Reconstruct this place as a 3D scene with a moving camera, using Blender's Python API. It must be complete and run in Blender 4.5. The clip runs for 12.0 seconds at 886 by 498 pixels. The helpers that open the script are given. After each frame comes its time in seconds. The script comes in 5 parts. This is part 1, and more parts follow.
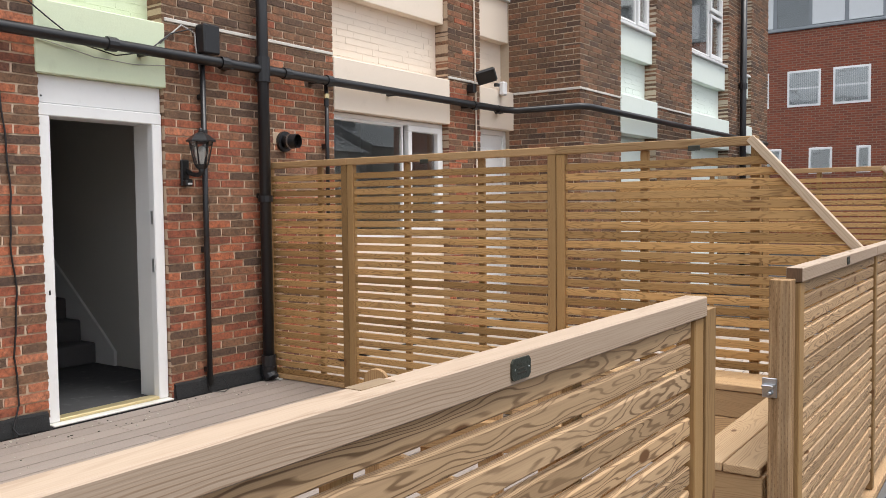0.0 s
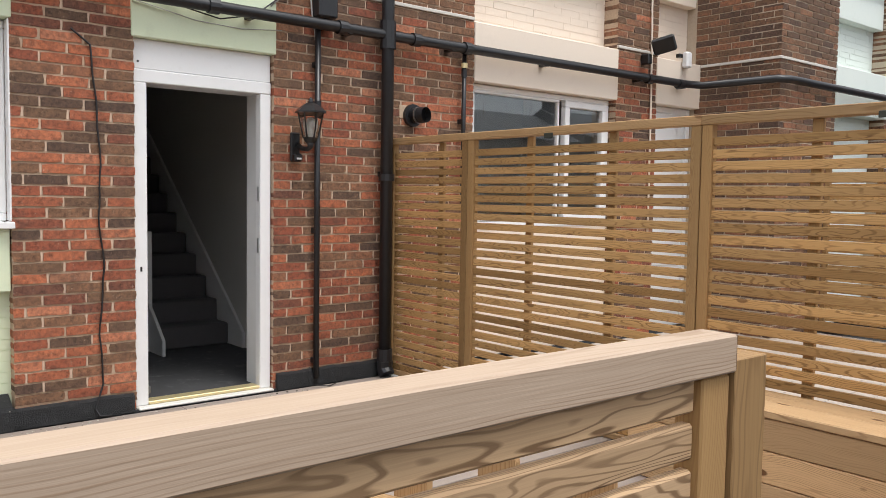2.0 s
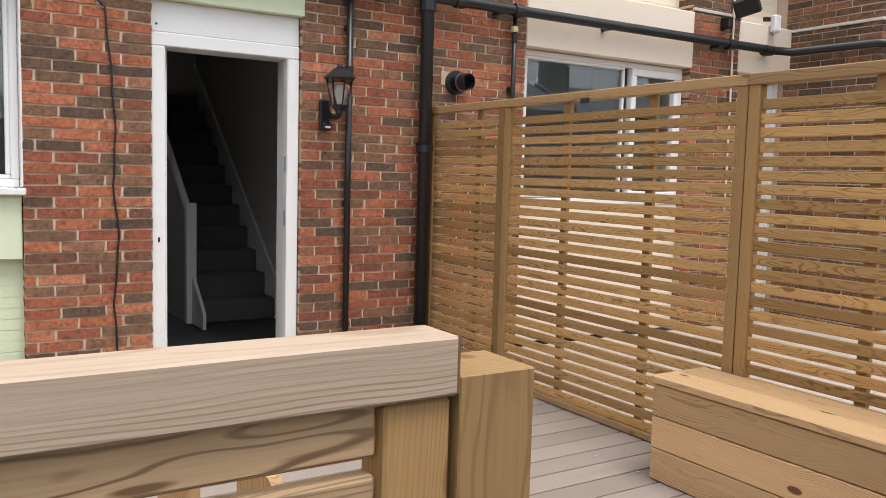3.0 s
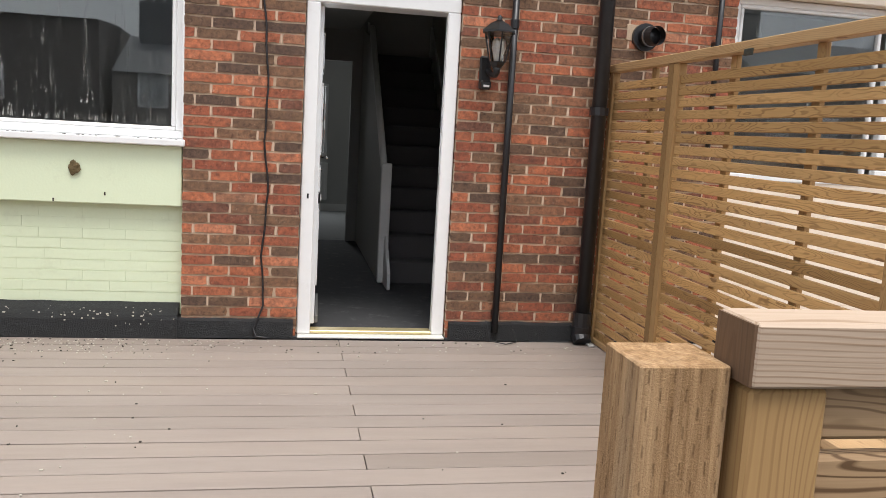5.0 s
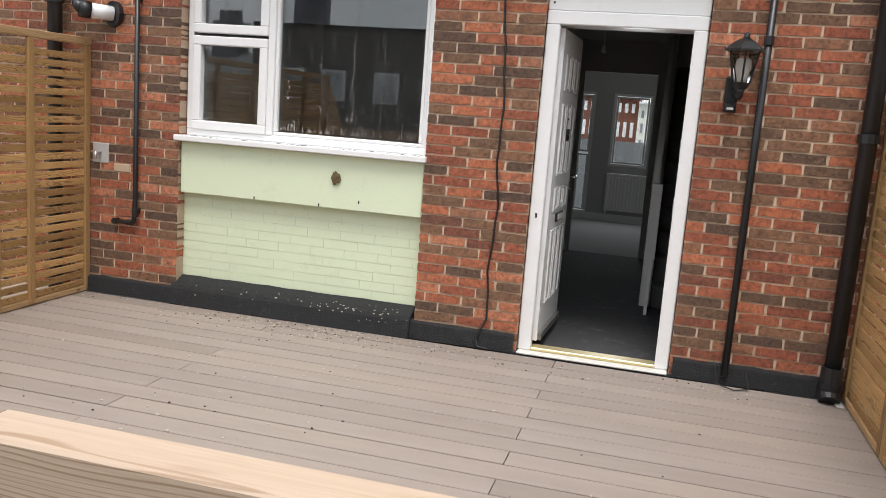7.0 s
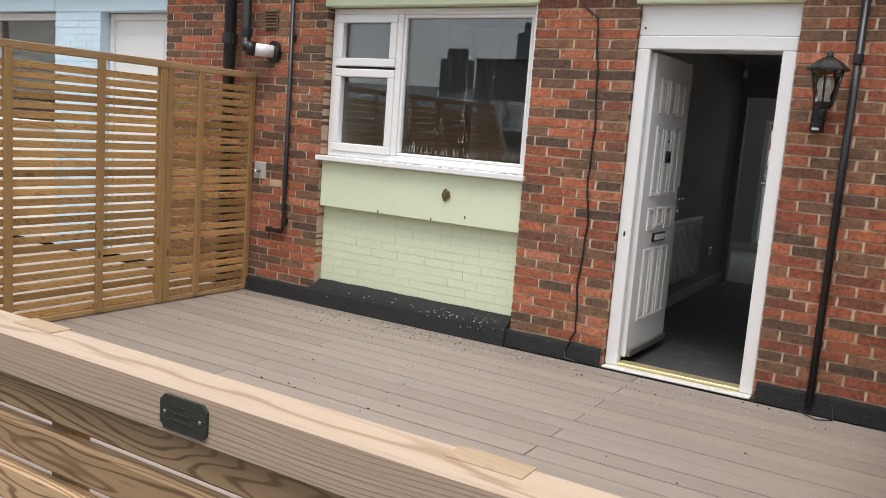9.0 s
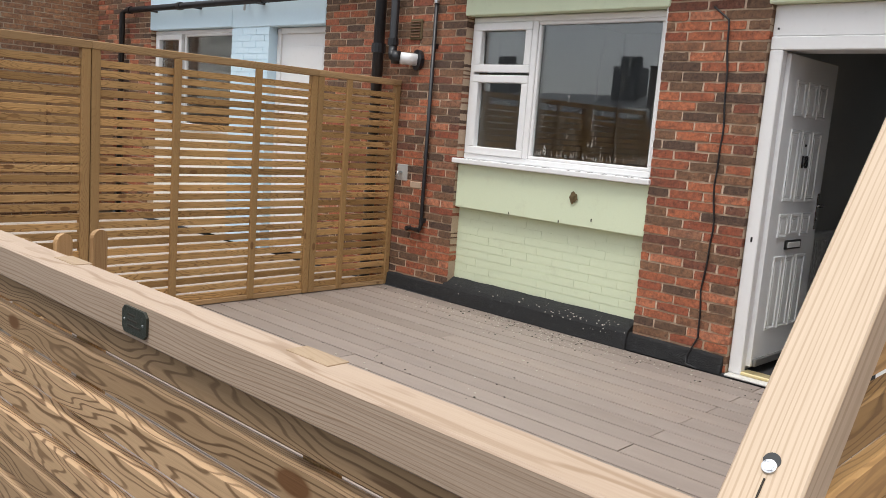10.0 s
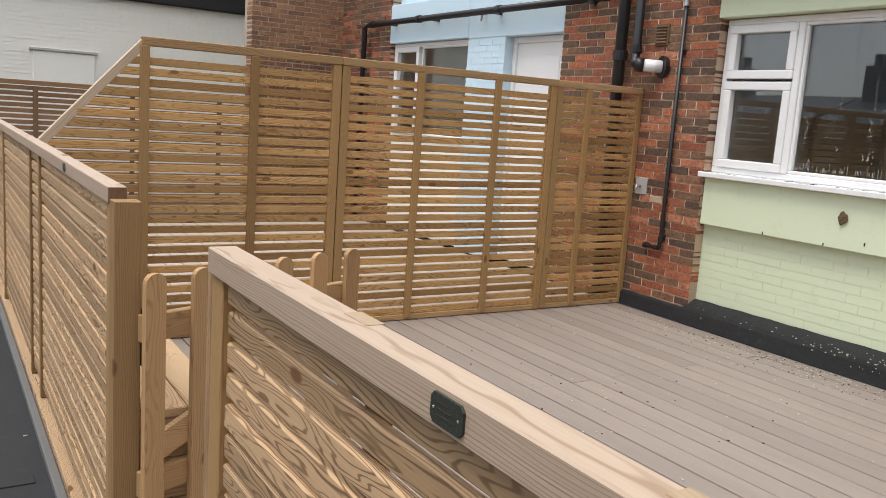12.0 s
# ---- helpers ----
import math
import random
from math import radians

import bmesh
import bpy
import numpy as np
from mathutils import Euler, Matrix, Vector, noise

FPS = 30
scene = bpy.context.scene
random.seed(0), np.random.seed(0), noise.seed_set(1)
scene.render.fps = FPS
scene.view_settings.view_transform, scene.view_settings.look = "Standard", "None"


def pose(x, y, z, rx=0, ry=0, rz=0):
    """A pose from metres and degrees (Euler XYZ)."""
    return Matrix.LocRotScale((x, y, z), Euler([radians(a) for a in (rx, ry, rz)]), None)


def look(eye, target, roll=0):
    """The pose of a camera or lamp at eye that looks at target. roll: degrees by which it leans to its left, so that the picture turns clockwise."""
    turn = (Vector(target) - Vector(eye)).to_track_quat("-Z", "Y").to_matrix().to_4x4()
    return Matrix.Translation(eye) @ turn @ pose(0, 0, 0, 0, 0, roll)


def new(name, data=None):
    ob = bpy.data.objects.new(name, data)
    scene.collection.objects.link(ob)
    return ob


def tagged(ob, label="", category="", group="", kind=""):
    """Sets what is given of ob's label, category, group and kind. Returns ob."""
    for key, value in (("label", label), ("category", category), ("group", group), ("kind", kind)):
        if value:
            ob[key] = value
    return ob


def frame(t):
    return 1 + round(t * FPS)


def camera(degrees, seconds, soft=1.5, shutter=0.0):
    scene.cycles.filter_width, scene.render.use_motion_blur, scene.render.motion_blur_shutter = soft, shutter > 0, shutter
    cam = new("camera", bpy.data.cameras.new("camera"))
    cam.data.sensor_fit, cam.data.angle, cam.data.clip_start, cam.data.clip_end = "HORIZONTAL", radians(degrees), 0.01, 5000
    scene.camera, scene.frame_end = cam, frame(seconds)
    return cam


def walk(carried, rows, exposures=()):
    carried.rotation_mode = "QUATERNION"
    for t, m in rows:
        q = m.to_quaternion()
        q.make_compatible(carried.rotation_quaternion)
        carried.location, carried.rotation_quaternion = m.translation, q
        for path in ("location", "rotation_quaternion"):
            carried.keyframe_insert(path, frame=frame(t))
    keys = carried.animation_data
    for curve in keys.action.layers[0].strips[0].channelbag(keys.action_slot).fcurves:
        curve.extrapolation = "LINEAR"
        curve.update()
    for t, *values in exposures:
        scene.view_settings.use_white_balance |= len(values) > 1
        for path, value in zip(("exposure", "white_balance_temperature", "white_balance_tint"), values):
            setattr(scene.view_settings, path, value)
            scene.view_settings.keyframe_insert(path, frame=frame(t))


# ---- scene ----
cam = camera(56.4, 12.0, soft=0.4, shutter=0.0)
PATH = [
    (0, (0.0, 0.0, 1.411), (-1.16, 1.626, 1.307), -0.6),
    (0.5, (0.043, 0.236, 1.407), (-1.22, 1.783, 1.307), -0.2),
    (1, (0.052, 0.496, 1.393), (-1.314, 1.953, 1.29), 0.1),
    (1.5, (-0.022, 0.777, 1.375), (-1.489, 2.144, 1.264), 0.4),
    (2, (-0.075, 1.066, 1.353), (-1.615, 2.336, 1.226), 0.9),
    (2.5, (-0.089, 1.367, 1.324), (-1.699, 2.544, 1.172), 1.2),
    (4.5, (-0.124, 2.517, 1.3), (-2.022, 3.093, 1.04), 2.9),
    (5, (-0.116, 2.75, 1.305), (-2.061, 3.121, 1.025), 3.3),
    (5.5, (-0.178, 3.001, 1.353), (-2.152, 3.135, 1.06), 3.7),
    (6, (-0.214, 3.196, 1.379), (-2.188, 3.106, 1.075), 4.1),
    (6.5, (-0.198, 3.409, 1.412), (-2.148, 3.091, 1.102), 4.3),
    (7, (-0.148, 3.611, 1.458), (-2.056, 3.11, 1.132), 4.3),
    (9, (-0.125, 4.551, 1.442), (-1.825, 3.538, 1.156), 4.3),
    (9.5, (-0.124, 4.747, 1.452), (-1.717, 3.572, 1.166), 4.4),
    (10, (-0.172, 4.92, 1.425), (-1.624, 3.576, 1.13), 4.4),
    (10.5, (-0.209, 4.968, 1.438), (-1.511, 3.482, 1.132), 4.4),
    (11, (-0.212, 4.962, 1.435), (-1.383, 3.371, 1.118), 4.5),
    (11.5, (-0.226, 4.875, 1.441), (-1.308, 3.223, 1.121), 4.3),
    (12, (-0.2, 4.65, 1.46), (-1.253, 2.98, 1.14), 4.0),
]
walk(cam, [(t, look(eye, target, roll)) for t, eye, target, roll in PATH],
     exposures=[(0.0, 0.94), (2.5, 0.9), (4.5, 1.0), (6.5, 0.94), (9.5, 0.73), (10.5, 0.68), (12.0, 0.75)])

# ---- world and light: a bright overcast day ----
world = bpy.data.worlds.new("overcast_sky")
scene.world = world
world.use_nodes = True
wn, wl = world.node_tree.nodes, world.node_tree.links
wn.clear()
w_out = wn.new("ShaderNodeOutputWorld")
w_bg = wn.new("ShaderNodeBackground")
w_sky = wn.new("ShaderNodeTexSky")
w_sky.sky_type, w_sky.sun_disc = "NISHITA", False
w_sky.sun_elevation, w_sky.sun_rotation = radians(65), radians(112)
w_tc = wn.new("ShaderNodeTexCoord")
w_map = wn.new("ShaderNodeMapping")
w_map.inputs["Scale"].default_value = (1.0, 1.0, 2.6)
w_noise = wn.new("ShaderNodeTexNoise")
w_noise.inputs["Scale"].default_value, w_noise.inputs["Detail"].default_value = 2.2, 7
w_ramp = wn.new("ShaderNodeValToRGB")
w_ramp.color_ramp.elements[0].position, w_ramp.color_ramp.elements[0].color = 0.3, (5.4, 5.7, 6.2, 1)
w_ramp.color_ramp.elements[1].position, w_ramp.color_ramp.elements[1].color = 0.72, (10.5, 10.6, 10.8, 1)
w_mix = wn.new("ShaderNodeMix")
w_mix.data_type = "RGBA"
w_mix.inputs["Factor"].default_value = 0.88
wl.new(w_tc.outputs["Generated"], w_map.inputs["Vector"])
wl.new(w_map.outputs["Vector"], w_noise.inputs["Vector"])
wl.new(w_noise.outputs["Fac"], w_ramp.inputs["Fac"])
wl.new(w_sky.outputs["Color"], w_mix.inputs["A"])
# an overcast sky is brightest overhead
w_sep = wn.new("ShaderNodeSeparateXYZ")
wl.new(w_tc.outputs["Generated"], w_sep.inputs[0])
w_up = wn.new("ShaderNodeMapRange")
w_up.inputs["From Min"].default_value, w_up.inputs["From Max"].default_value = 0.0, 1.0
w_up.inputs["To Min"].default_value, w_up.inputs["To Max"].default_value = 0.55, 1.56
wl.new(w_sep.outputs["Z"], w_up.inputs["Value"])
w_grad = wn.new("ShaderNodeVectorMath")
w_grad.operation = "SCALE"
wl.new(w_ramp.outputs["Color"], w_grad.inputs[0])
wl.new(w_up.outputs["Result"], w_grad.inputs["Scale"])
wl.new(w_grad.outputs["Vector"], w_mix.inputs["B"])
wl.new(w_mix.outputs["Result"], w_bg.inputs["Color"])
w_bg.inputs["Strength"].default_value = 0.10
wl.new(w_bg.outputs["Background"], w_out.inputs["Surface"])

sun = new("sun", bpy.data.lights.new("sun", "SUN"))
sun.data.energy, sun.data.angle, sun.data.color = 1.3, radians(22), (1.0, 0.96, 0.9)
sun.matrix_world = look((9, 1.5, 23), (0, 0, 0))


# ---- materials ----
def shader(name):
    m = bpy.data.materials.new(name)
    m.use_nodes = True
    nt = m.node_tree
    return m, nt, nt.nodes["Principled BSDF"]


def node(nt, kind, **inputs):
    n = nt.nodes.new(kind)
    for k, v in inputs.items():
        n.inputs[k.replace("_", " ")].default_value = v
    return n


def mth(nt, op, a, b=None):
    n = nt.nodes.new("ShaderNodeMath")
    n.operation = op
    for i, v in enumerate((a, b)):
        if v is None:
            continue
        if isinstance(v, (int, float)):
            n.inputs[i].default_value = v
        else:
            nt.links.new(v, n.inputs[i])
    return n.outputs[0]


def mixc(nt, fac, a, b, mode="MIX"):
    n = nt.nodes.new("ShaderNodeMix")
    n.data_type, n.blend_type = "RGBA", mode
    for sock, v in (("Factor", fac), ("A", a), ("B", b)):
        if isinstance(v, (int, float)):
            n.inputs[sock].default_value = v
        elif isinstance(v, tuple):
            n.inputs[sock].default_value = (*v, 1) if len(v) == 3 else v
        else:
            nt.links.new(v, n.inputs[sock])
    return n.outputs["Result"]


def ramp(nt, fac, *stops):
    n = nt.nodes.new("ShaderNodeValToRGB")
    els = n.color_ramp.elements
    while len(els) < len(stops):
        els.new(0.5)
    for e, (p, c) in zip(els, stops):
        e.position, e.color = p, (*c, 1) if len(c) == 3 else c
    nt.links.new(fac, n.inputs["Fac"])
    return n.outputs["Color"]


def step01(nt, fac, lo, hi):
    n = nt.nodes.new("ShaderNodeMapRange")
    n.inputs["From Min"].default_value, n.inputs["From Max"].default_value = lo, hi
    nt.links.new(fac, n.inputs["Value"])
    return n.outputs["Result"]


def bump(nt, bsdf, height, strength=0.3, distance=0.01):
    n = node(nt, "ShaderNodeBump", Strength=strength, Distance=distance)
    nt.links.new(height, n.inputs["Height"])
    nt.links.new(n.outputs["Normal"], bsdf.inputs["Normal"])


def noisef(nt, vec, scale, detail=5, rough=0.6):
    n = node(nt, "ShaderNodeTexNoise", Scale=scale, Detail=detail, Roughness=rough)
    if vec is not None:
        nt.links.new(vec, n.inputs["Vector"])
    return n.outputs["Fac"]


def place(nt):
    return nt.nodes.new("ShaderNodeNewGeometry").outputs["Position"]


def random_of(nt):
    """A number for each object and each loose piece of a joined mesh."""
    a = nt.nodes.new("ShaderNodeObjectInfo").outputs["Random"]
    b = nt.nodes.new("ShaderNodeNewGeometry").outputs["Random Per Island"]
    return mth(nt, "FRACT", mth(nt, "ADD", a, mth(nt, "MULTIPLY", b, 7.31)))


def plain(name, colour, rough=0.6, metal=0.0, grain=30.0, vary=0.12, relief=0.15, stains=0.0, stain_colour=(0.1, 0.09, 0.07), scale2=2.0, depth=0.004):
    m, nt, b = shader(name)
    pos = place(nt)
    f = noisef(nt, pos, grain)
    g = noisef(nt, pos, scale2, 6)
    low = tuple(c * (1 - vary) for c in colour)
    high = tuple(min(1, c * (1 + vary)) for c in colour)
    col = mixc(nt, mth(nt, "ADD", mth(nt, "MULTIPLY", f, 0.5), mth(nt, "MULTIPLY", g, 0.5)), low, high)
    if stains:
        s = noisef(nt, pos, scale2 * 4, 8, 0.7)
        col = mixc(nt, mth(nt, "MULTIPLY", step01(nt, s, 0.56, 0.78), stains), col, stain_colour)
    nt.links.new(col, b.inputs["Base Color"])
    r = mth(nt, "ADD", mth(nt, "MULTIPLY", g, 0.2), rough - 0.1)
    nt.links.new(r, b.inputs["Roughness"])
    b.inputs["Metallic"].default_value = metal
    if relief:
        bump(nt, b, f, relief, depth)
    return m


def wood(name, axis, light, dark, rings=150.0, contrast=1.0, rough=0.62, grey=0.0, knots=0.8, pith=0.05, straight=0.0, tones=1.0, blotches=0.45, deep=0.0, sway=0.16, base=0.45, figure=0.0):
    """Sawn softwood, with the year rings cut along the piece's long axis."""
    m, nt, b = shader(name)
    tc = nt.nodes.new("ShaderNodeTexCoord").outputs["Object"]
    r = random_of(nt)
    sep = nt.nodes.new("ShaderNodeSeparateXYZ")
    nt.links.new(tc, sep.inputs[0])
    o = {"x": ("X", "Y", "Z"), "y": ("Y", "X", "Z"), "z": ("Z", "X", "Y")}[axis]
    L, A, B = (sep.outputs[k] for k in o)
    L = mth(nt, "ADD", L, mth(nt, "MULTIPLY", r, 57.0))

    def vec(sl, sa):
        n = nt.nodes.new("ShaderNodeCombineXYZ")
        nt.links.new(mth(nt, "MULTIPLY", L, sl), n.inputs[0])
        nt.links.new(mth(nt, "MULTIPLY", A, sa), n.inputs[1])
        nt.links.new(mth(nt, "MULTIPLY", B, sa), n.inputs[2])
        return n.outputs[0]

    r2 = mth(nt, "FRACT", mth(nt, "MULTIPLY", r, 13.7))
    warp = mth(nt, "MULTIPLY", mth(nt, "SUBTRACT", noisef(nt, vec(1.5, 1.6), 1.2, 1.0, 0.4), 0.5), sway if not straight else min(sway, 0.05))
    warp2 = mth(nt, "MULTIPLY", mth(nt, "SUBTRACT", noisef(nt, vec(5.0, 16.0), 1.0, 1, 0.5), 0.5), 0.006)
    ca = mth(nt, "ADD", A, mth(nt, "ADD", mth(nt, "MULTIPLY", mth(nt, "SUBTRACT", r, 0.5), 0.05), straight))
    cb = mth(nt, "ADD", B, mth(nt, "ADD", mth(nt, "MULTIPLY", mth(nt, "SUBTRACT", r2, 0.5), 2 * pith), mth(nt, "ADD", warp, deep)))
    rad = mth(nt, "SQRT", mth(nt, "ADD", mth(nt, "MULTIPLY", ca, ca), mth(nt, "MULTIPLY", cb, cb)))
    rad = mth(nt, "ADD", rad, warp2)
    rad = mth(nt, "ADD", rad, mth(nt, "MULTIPLY", noisef(nt, vec(0.3, 38.0), 1.0, 2, 0.5), 0.012))
    if figure:
        rad = mth(nt, "ADD", rad, mth(nt, "MULTIPLY", noisef(nt, vec(2.6, 15.0), 1.0, 2, 0.45), figure))
    saw = mth(nt, "ABSOLUTE", mth(nt, "SUBTRACT", mth(nt, "FRACT", mth(nt, "MULTIPLY", rad, rings)), 0.5))
    late = step01(nt, saw, 0.20, 0.07)
    late = mth(nt, "MULTIPLY", late, mth(nt, "ADD", mth(nt, "MULTIPLY", step01(nt, noisef(nt, vec(1.1, 24.0), 1.0, 2, 0.5), 0.38, 0.62), 1.0 - base), base))
    fibre = noisef(nt, vec(6.0, 260.0), 1.0, 3)
    blotch = noisef(nt, vec(0.9, 7.0), 1.0, 4)
    col = mixc(nt, mth(nt, "MULTIPLY", late, 0.75 * contrast), light, dark)
    col = mixc(nt, mth(nt, "MULTIPLY", step01(nt, fibre, 0.4, 0.75), 0.22), col, dark)
    tone = ramp(nt, r2, (0.0, tuple(1 - (1 - c) * tones for c in (0.68, 0.65, 0.60))), (0.5, (1, 1, 1)), (1.0, tuple(1 + c * tones for c in (0.12, 0.08, 0.02))))
    col = mixc(nt, 1.0, col, tone, "MULTIPLY")
    col = mixc(nt, mth(nt, "MULTIPLY", step01(nt, blotch, 0.42, 0.72), blotches), col, mixc(nt, 0.3, dark, light))
    if grey:
        col = mixc(nt, mth(nt, "MULTIPLY", step01(nt, noisef(nt, vec(2.0, 14.0), 1.0, 4), 0.3, 0.7), grey), col, (0.42, 0.36, 0.30))
    if knots:
        v = nt.nodes.new("ShaderNodeTexVoronoi")
        v.inputs["Scale"].default_value = 1.0
        nt.links.new(vec(4.2, 9.0), v.inputs["Vector"])
        k = mth(nt, "MULTIPLY", step01(nt, v.outputs["Distance"], 0.15, 0.11), knots)
        pick = nt.nodes.new("ShaderNodeSeparateColor")
        nt.links.new(v.outputs["Color"], pick.inputs[0])
        k = mth(nt, "MULTIPLY", k, step01(nt, pick.outputs[0], 0.55, 0.57))
        col = mixc(nt, k, col, (0.16, 0.075, 0.03))
    nt.links.new(col, b.inputs["Base Color"])
    b.inputs["Roughness"].default_value = rough
    b.inputs["Specular IOR Level"].default_value = 0.3
    bump(nt, b, mth(nt, "ADD", mth(nt, "MULTIPLY", late, 0.25), fibre), 0.2, 0.0016)
    return m


def rough_sawn(name, light, dark):
    """Rough-sawn upright post: torn fibres, saw streaks and rows of short treatment cuts."""
    m, nt, b = shader(name)
    tc = nt.nodes.new("ShaderNodeTexCoord").outputs["Object"]
    mp = node(nt, "ShaderNodeMapping", Scale=(1, 1, 0.05))
    nt.links.new(tc, mp.inputs["Vector"])
    streak = noisef(nt, mp.outputs["Vector"], 90, 5, 0.7)
    fuzz = noisef(nt, tc, 420, 4, 0.7)
    tone = noisef(nt, mp.outputs["Vector"], 16, 4)
    rings = nt.nodes.new("ShaderNodeVectorMath")
    rings.operation = "LENGTH"
    flat = node(nt, "ShaderNodeMapping", Location=(0.012, -0.018, 0), Scale=(1, 1, 0))
    nt.links.new(tc, flat.inputs["Vector"])
    nt.links.new(flat.outputs["Vector"], rings.inputs[0])
    ring = mth(nt, "FRACT", mth(nt, "MULTIPLY", mth(nt, "ADD", rings.outputs["Value"], mth(nt, "MULTIPLY", tone, 0.01)), 210))
    col = mixc(nt, step01(nt, streak, 0.36, 0.68), dark, light)
    col = mixc(nt, mth(nt, "MULTIPLY", step01(nt, ring, 0.5, 0.95), 0.4), col, dark)
    col = mixc(nt, mth(nt, "MULTIPLY", step01(nt, tone, 0.5, 0.75), 0.5), col, (0.52, 0.385, 0.25))
    col = mixc(nt, mth(nt, "MULTIPLY", step01(nt, fuzz, 0.55, 0.75), 0.4), col, (0.56, 0.39, 0.23))
    # short cuts in staggered rows
    sep = nt.nodes.new("ShaderNodeSeparateXYZ")
    nt.links.new(tc, sep.inputs[0])
    across = mth(nt, "MULTIPLY", mth(nt, "ADD", sep.outputs["X"], sep.outputs["Y"]), 95)
    lane = mth(nt, "FLOOR", across)
    along = mth(nt, "FRACT", mth(nt, "ADD", mth(nt, "MULTIPLY", sep.outputs["Z"], 34), mth(nt, "MULTIPLY", mth(nt, "FRACT", mth(nt, "MULTIPLY", lane, 0.5)), 1.0)))
    u = mth(nt, "ABSOLUTE", mth(nt, "SUBTRACT", mth(nt, "FRACT", across), 0.5))
    v = mth(nt, "ABSOLUTE", mth(nt, "SUBTRACT", along, 0.5))
    cut = mth(nt, "MULTIPLY", step01(nt, mth(nt, "ADD", u, mth(nt, "MULTIPLY", fuzz, 0.16)), 0.20, 0.10), step01(nt, v, 0.22, 0.14))
    nz = nt.nodes.new("ShaderNodeSeparateXYZ")
    nt.links.new(nt.nodes.new("ShaderNodeNewGeometry").outputs["Normal"], nz.inputs[0])
    cut = mth(nt, "MULTIPLY", cut, step01(nt, mth(nt, "ABSOLUTE", nz.outputs["Z"]), 0.6, 0.3))
    col = mixc(nt, mth(nt, "MULTIPLY", cut, 0.6), col, (0.12, 0.065, 0.03))
    nt.links.new(col, b.inputs["Base Color"])
    b.inputs["Roughness"].default_value = 0.85
    b.inputs["Specular IOR Level"].default_value = 0.2
    bump(nt, b, mth(nt, "SUBTRACT", mth(nt, "ADD", fuzz, streak), mth(nt, "MULTIPLY", cut, 0.6)), 0.6, 0.003)
    return m


def brickwork(name, stops, speck=0.5):
    m, nt, b = shader(name)
    pos = place(nt)
    r = random_of(nt)
    col = ramp(nt, r, *stops)
    f = noisef(nt, pos, 42, 7, 0.75)
    g = noisef(nt, pos, 14, 6, 0.65)
    col = mixc(nt, 1.0, col, ramp(nt, f, (0.32, (0.34, 0.32, 0.33)), (0.5, (1, 1, 1)), (0.68, (1.5, 1.4, 1.3))), "MULTIPLY")
    col = mixc(nt, mth(nt, "MULTIPLY", step01(nt, g, 0.48, 0.72), 0.6), col, (0.085, 0.05, 0.04))
    k = noisef(nt, pos, 30, 7, 0.75)
    col = mixc(nt, mth(nt, "MULTIPLY", step01(nt, k, 0.58, 0.66), 0.35), col, (0.40, 0.27, 0.18))
    s = noisef(nt, pos, 38, 5, 0.75)
    col = mixc(nt, mth(nt, "MULTIPLY", step01(nt, s, 0.64, 0.69), speck), col, (0.62, 0.47, 0.36))
    nt.links.new(col, b.inputs["Base Color"])
    b.inputs["Roughness"].default_value = 0.88
    b.inputs["Specular IOR Level"].default_value = 0.25
    bump(nt, b, mth(nt, "ADD", f, g), 0.6, 0.006)
    return m


def glass(name, tint=(1, 1, 1), rough=0.0, dirt=0.0):
    m, nt, b = shader(name)
    b.inputs["Base Color"].default_value = (*tint, 1)
    b.inputs["Transmission Weight"].default_value = 1.0
    b.inputs["Roughness"].default_value = rough
    b.inputs["IOR"].default_value = 1.6
    if dirt:
        pos = place(nt)
        mp = nt.nodes.new("ShaderNodeMapping")
        mp.inputs["Scale"].default_value = (1, 30, 1.6)
        nt.links.new(pos, mp.inputs["Vector"])
        d = step01(nt, noisef(nt, mp.outputs["Vector"], 2.0, 6, 0.7), 0.58, 0.72)
        d = mth(nt, "MULTIPLY", d, dirt)
        film = nt.nodes.new("ShaderNodeBsdfDiffuse")
        film.inputs["Color"].default_value = (0.5, 0.49, 0.46, 1)
        mx = nt.nodes.new("ShaderNodeMixShader")
        nt.links.new(d, mx.inputs[0])
        nt.links.new(b.outputs[0], mx.inputs[1])
        nt.links.new(film.outputs[0], mx.inputs[2])
        nt.links.new(mx.outputs[0], nt.nodes["Material Output"].inputs["Surface"])
    return m


SLAT_L, SLAT_D = (0.55, 0.338, 0.145), (0.14, 0.066, 0.022)
slat_x = wood("treated_slat_along_x", "x", SLAT_L, SLAT_D, 190, 0.9, tones=1.3, sway=0.06, straight=0.10, figure=0.07, base=0.3)
slat_y = wood("treated_slat_along_y", "y", (0.54, 0.365, 0.215), (0.125, 0.064, 0.028), 230, 1.15, tones=1.0, blotches=0.15, sway=0.05, base=0.6, straight=0.12, figure=0.065, knots=1.0)
stile_z = wood("treated_stile", "z", (0.37, 0.228, 0.10), (0.19, 0.10, 0.04), 200, 0.6, blotches=0.25, figure=0.03)
rail_x = wood("treated_rail_along_x", "x", (0.46, 0.30, 0.155), (0.20, 0.108, 0.044), 160, 0.9)
post_z = rough_sawn("sawn_post", (0.50, 0.315, 0.165), (0.21, 0.115, 0.052))
post_planed = wood("planed_post", "z", (0.44, 0.275, 0.128), (0.20, 0.105, 0.042), 150, 0.7, blotches=0.2, straight=0.12, figure=0.04, knots=1.0)
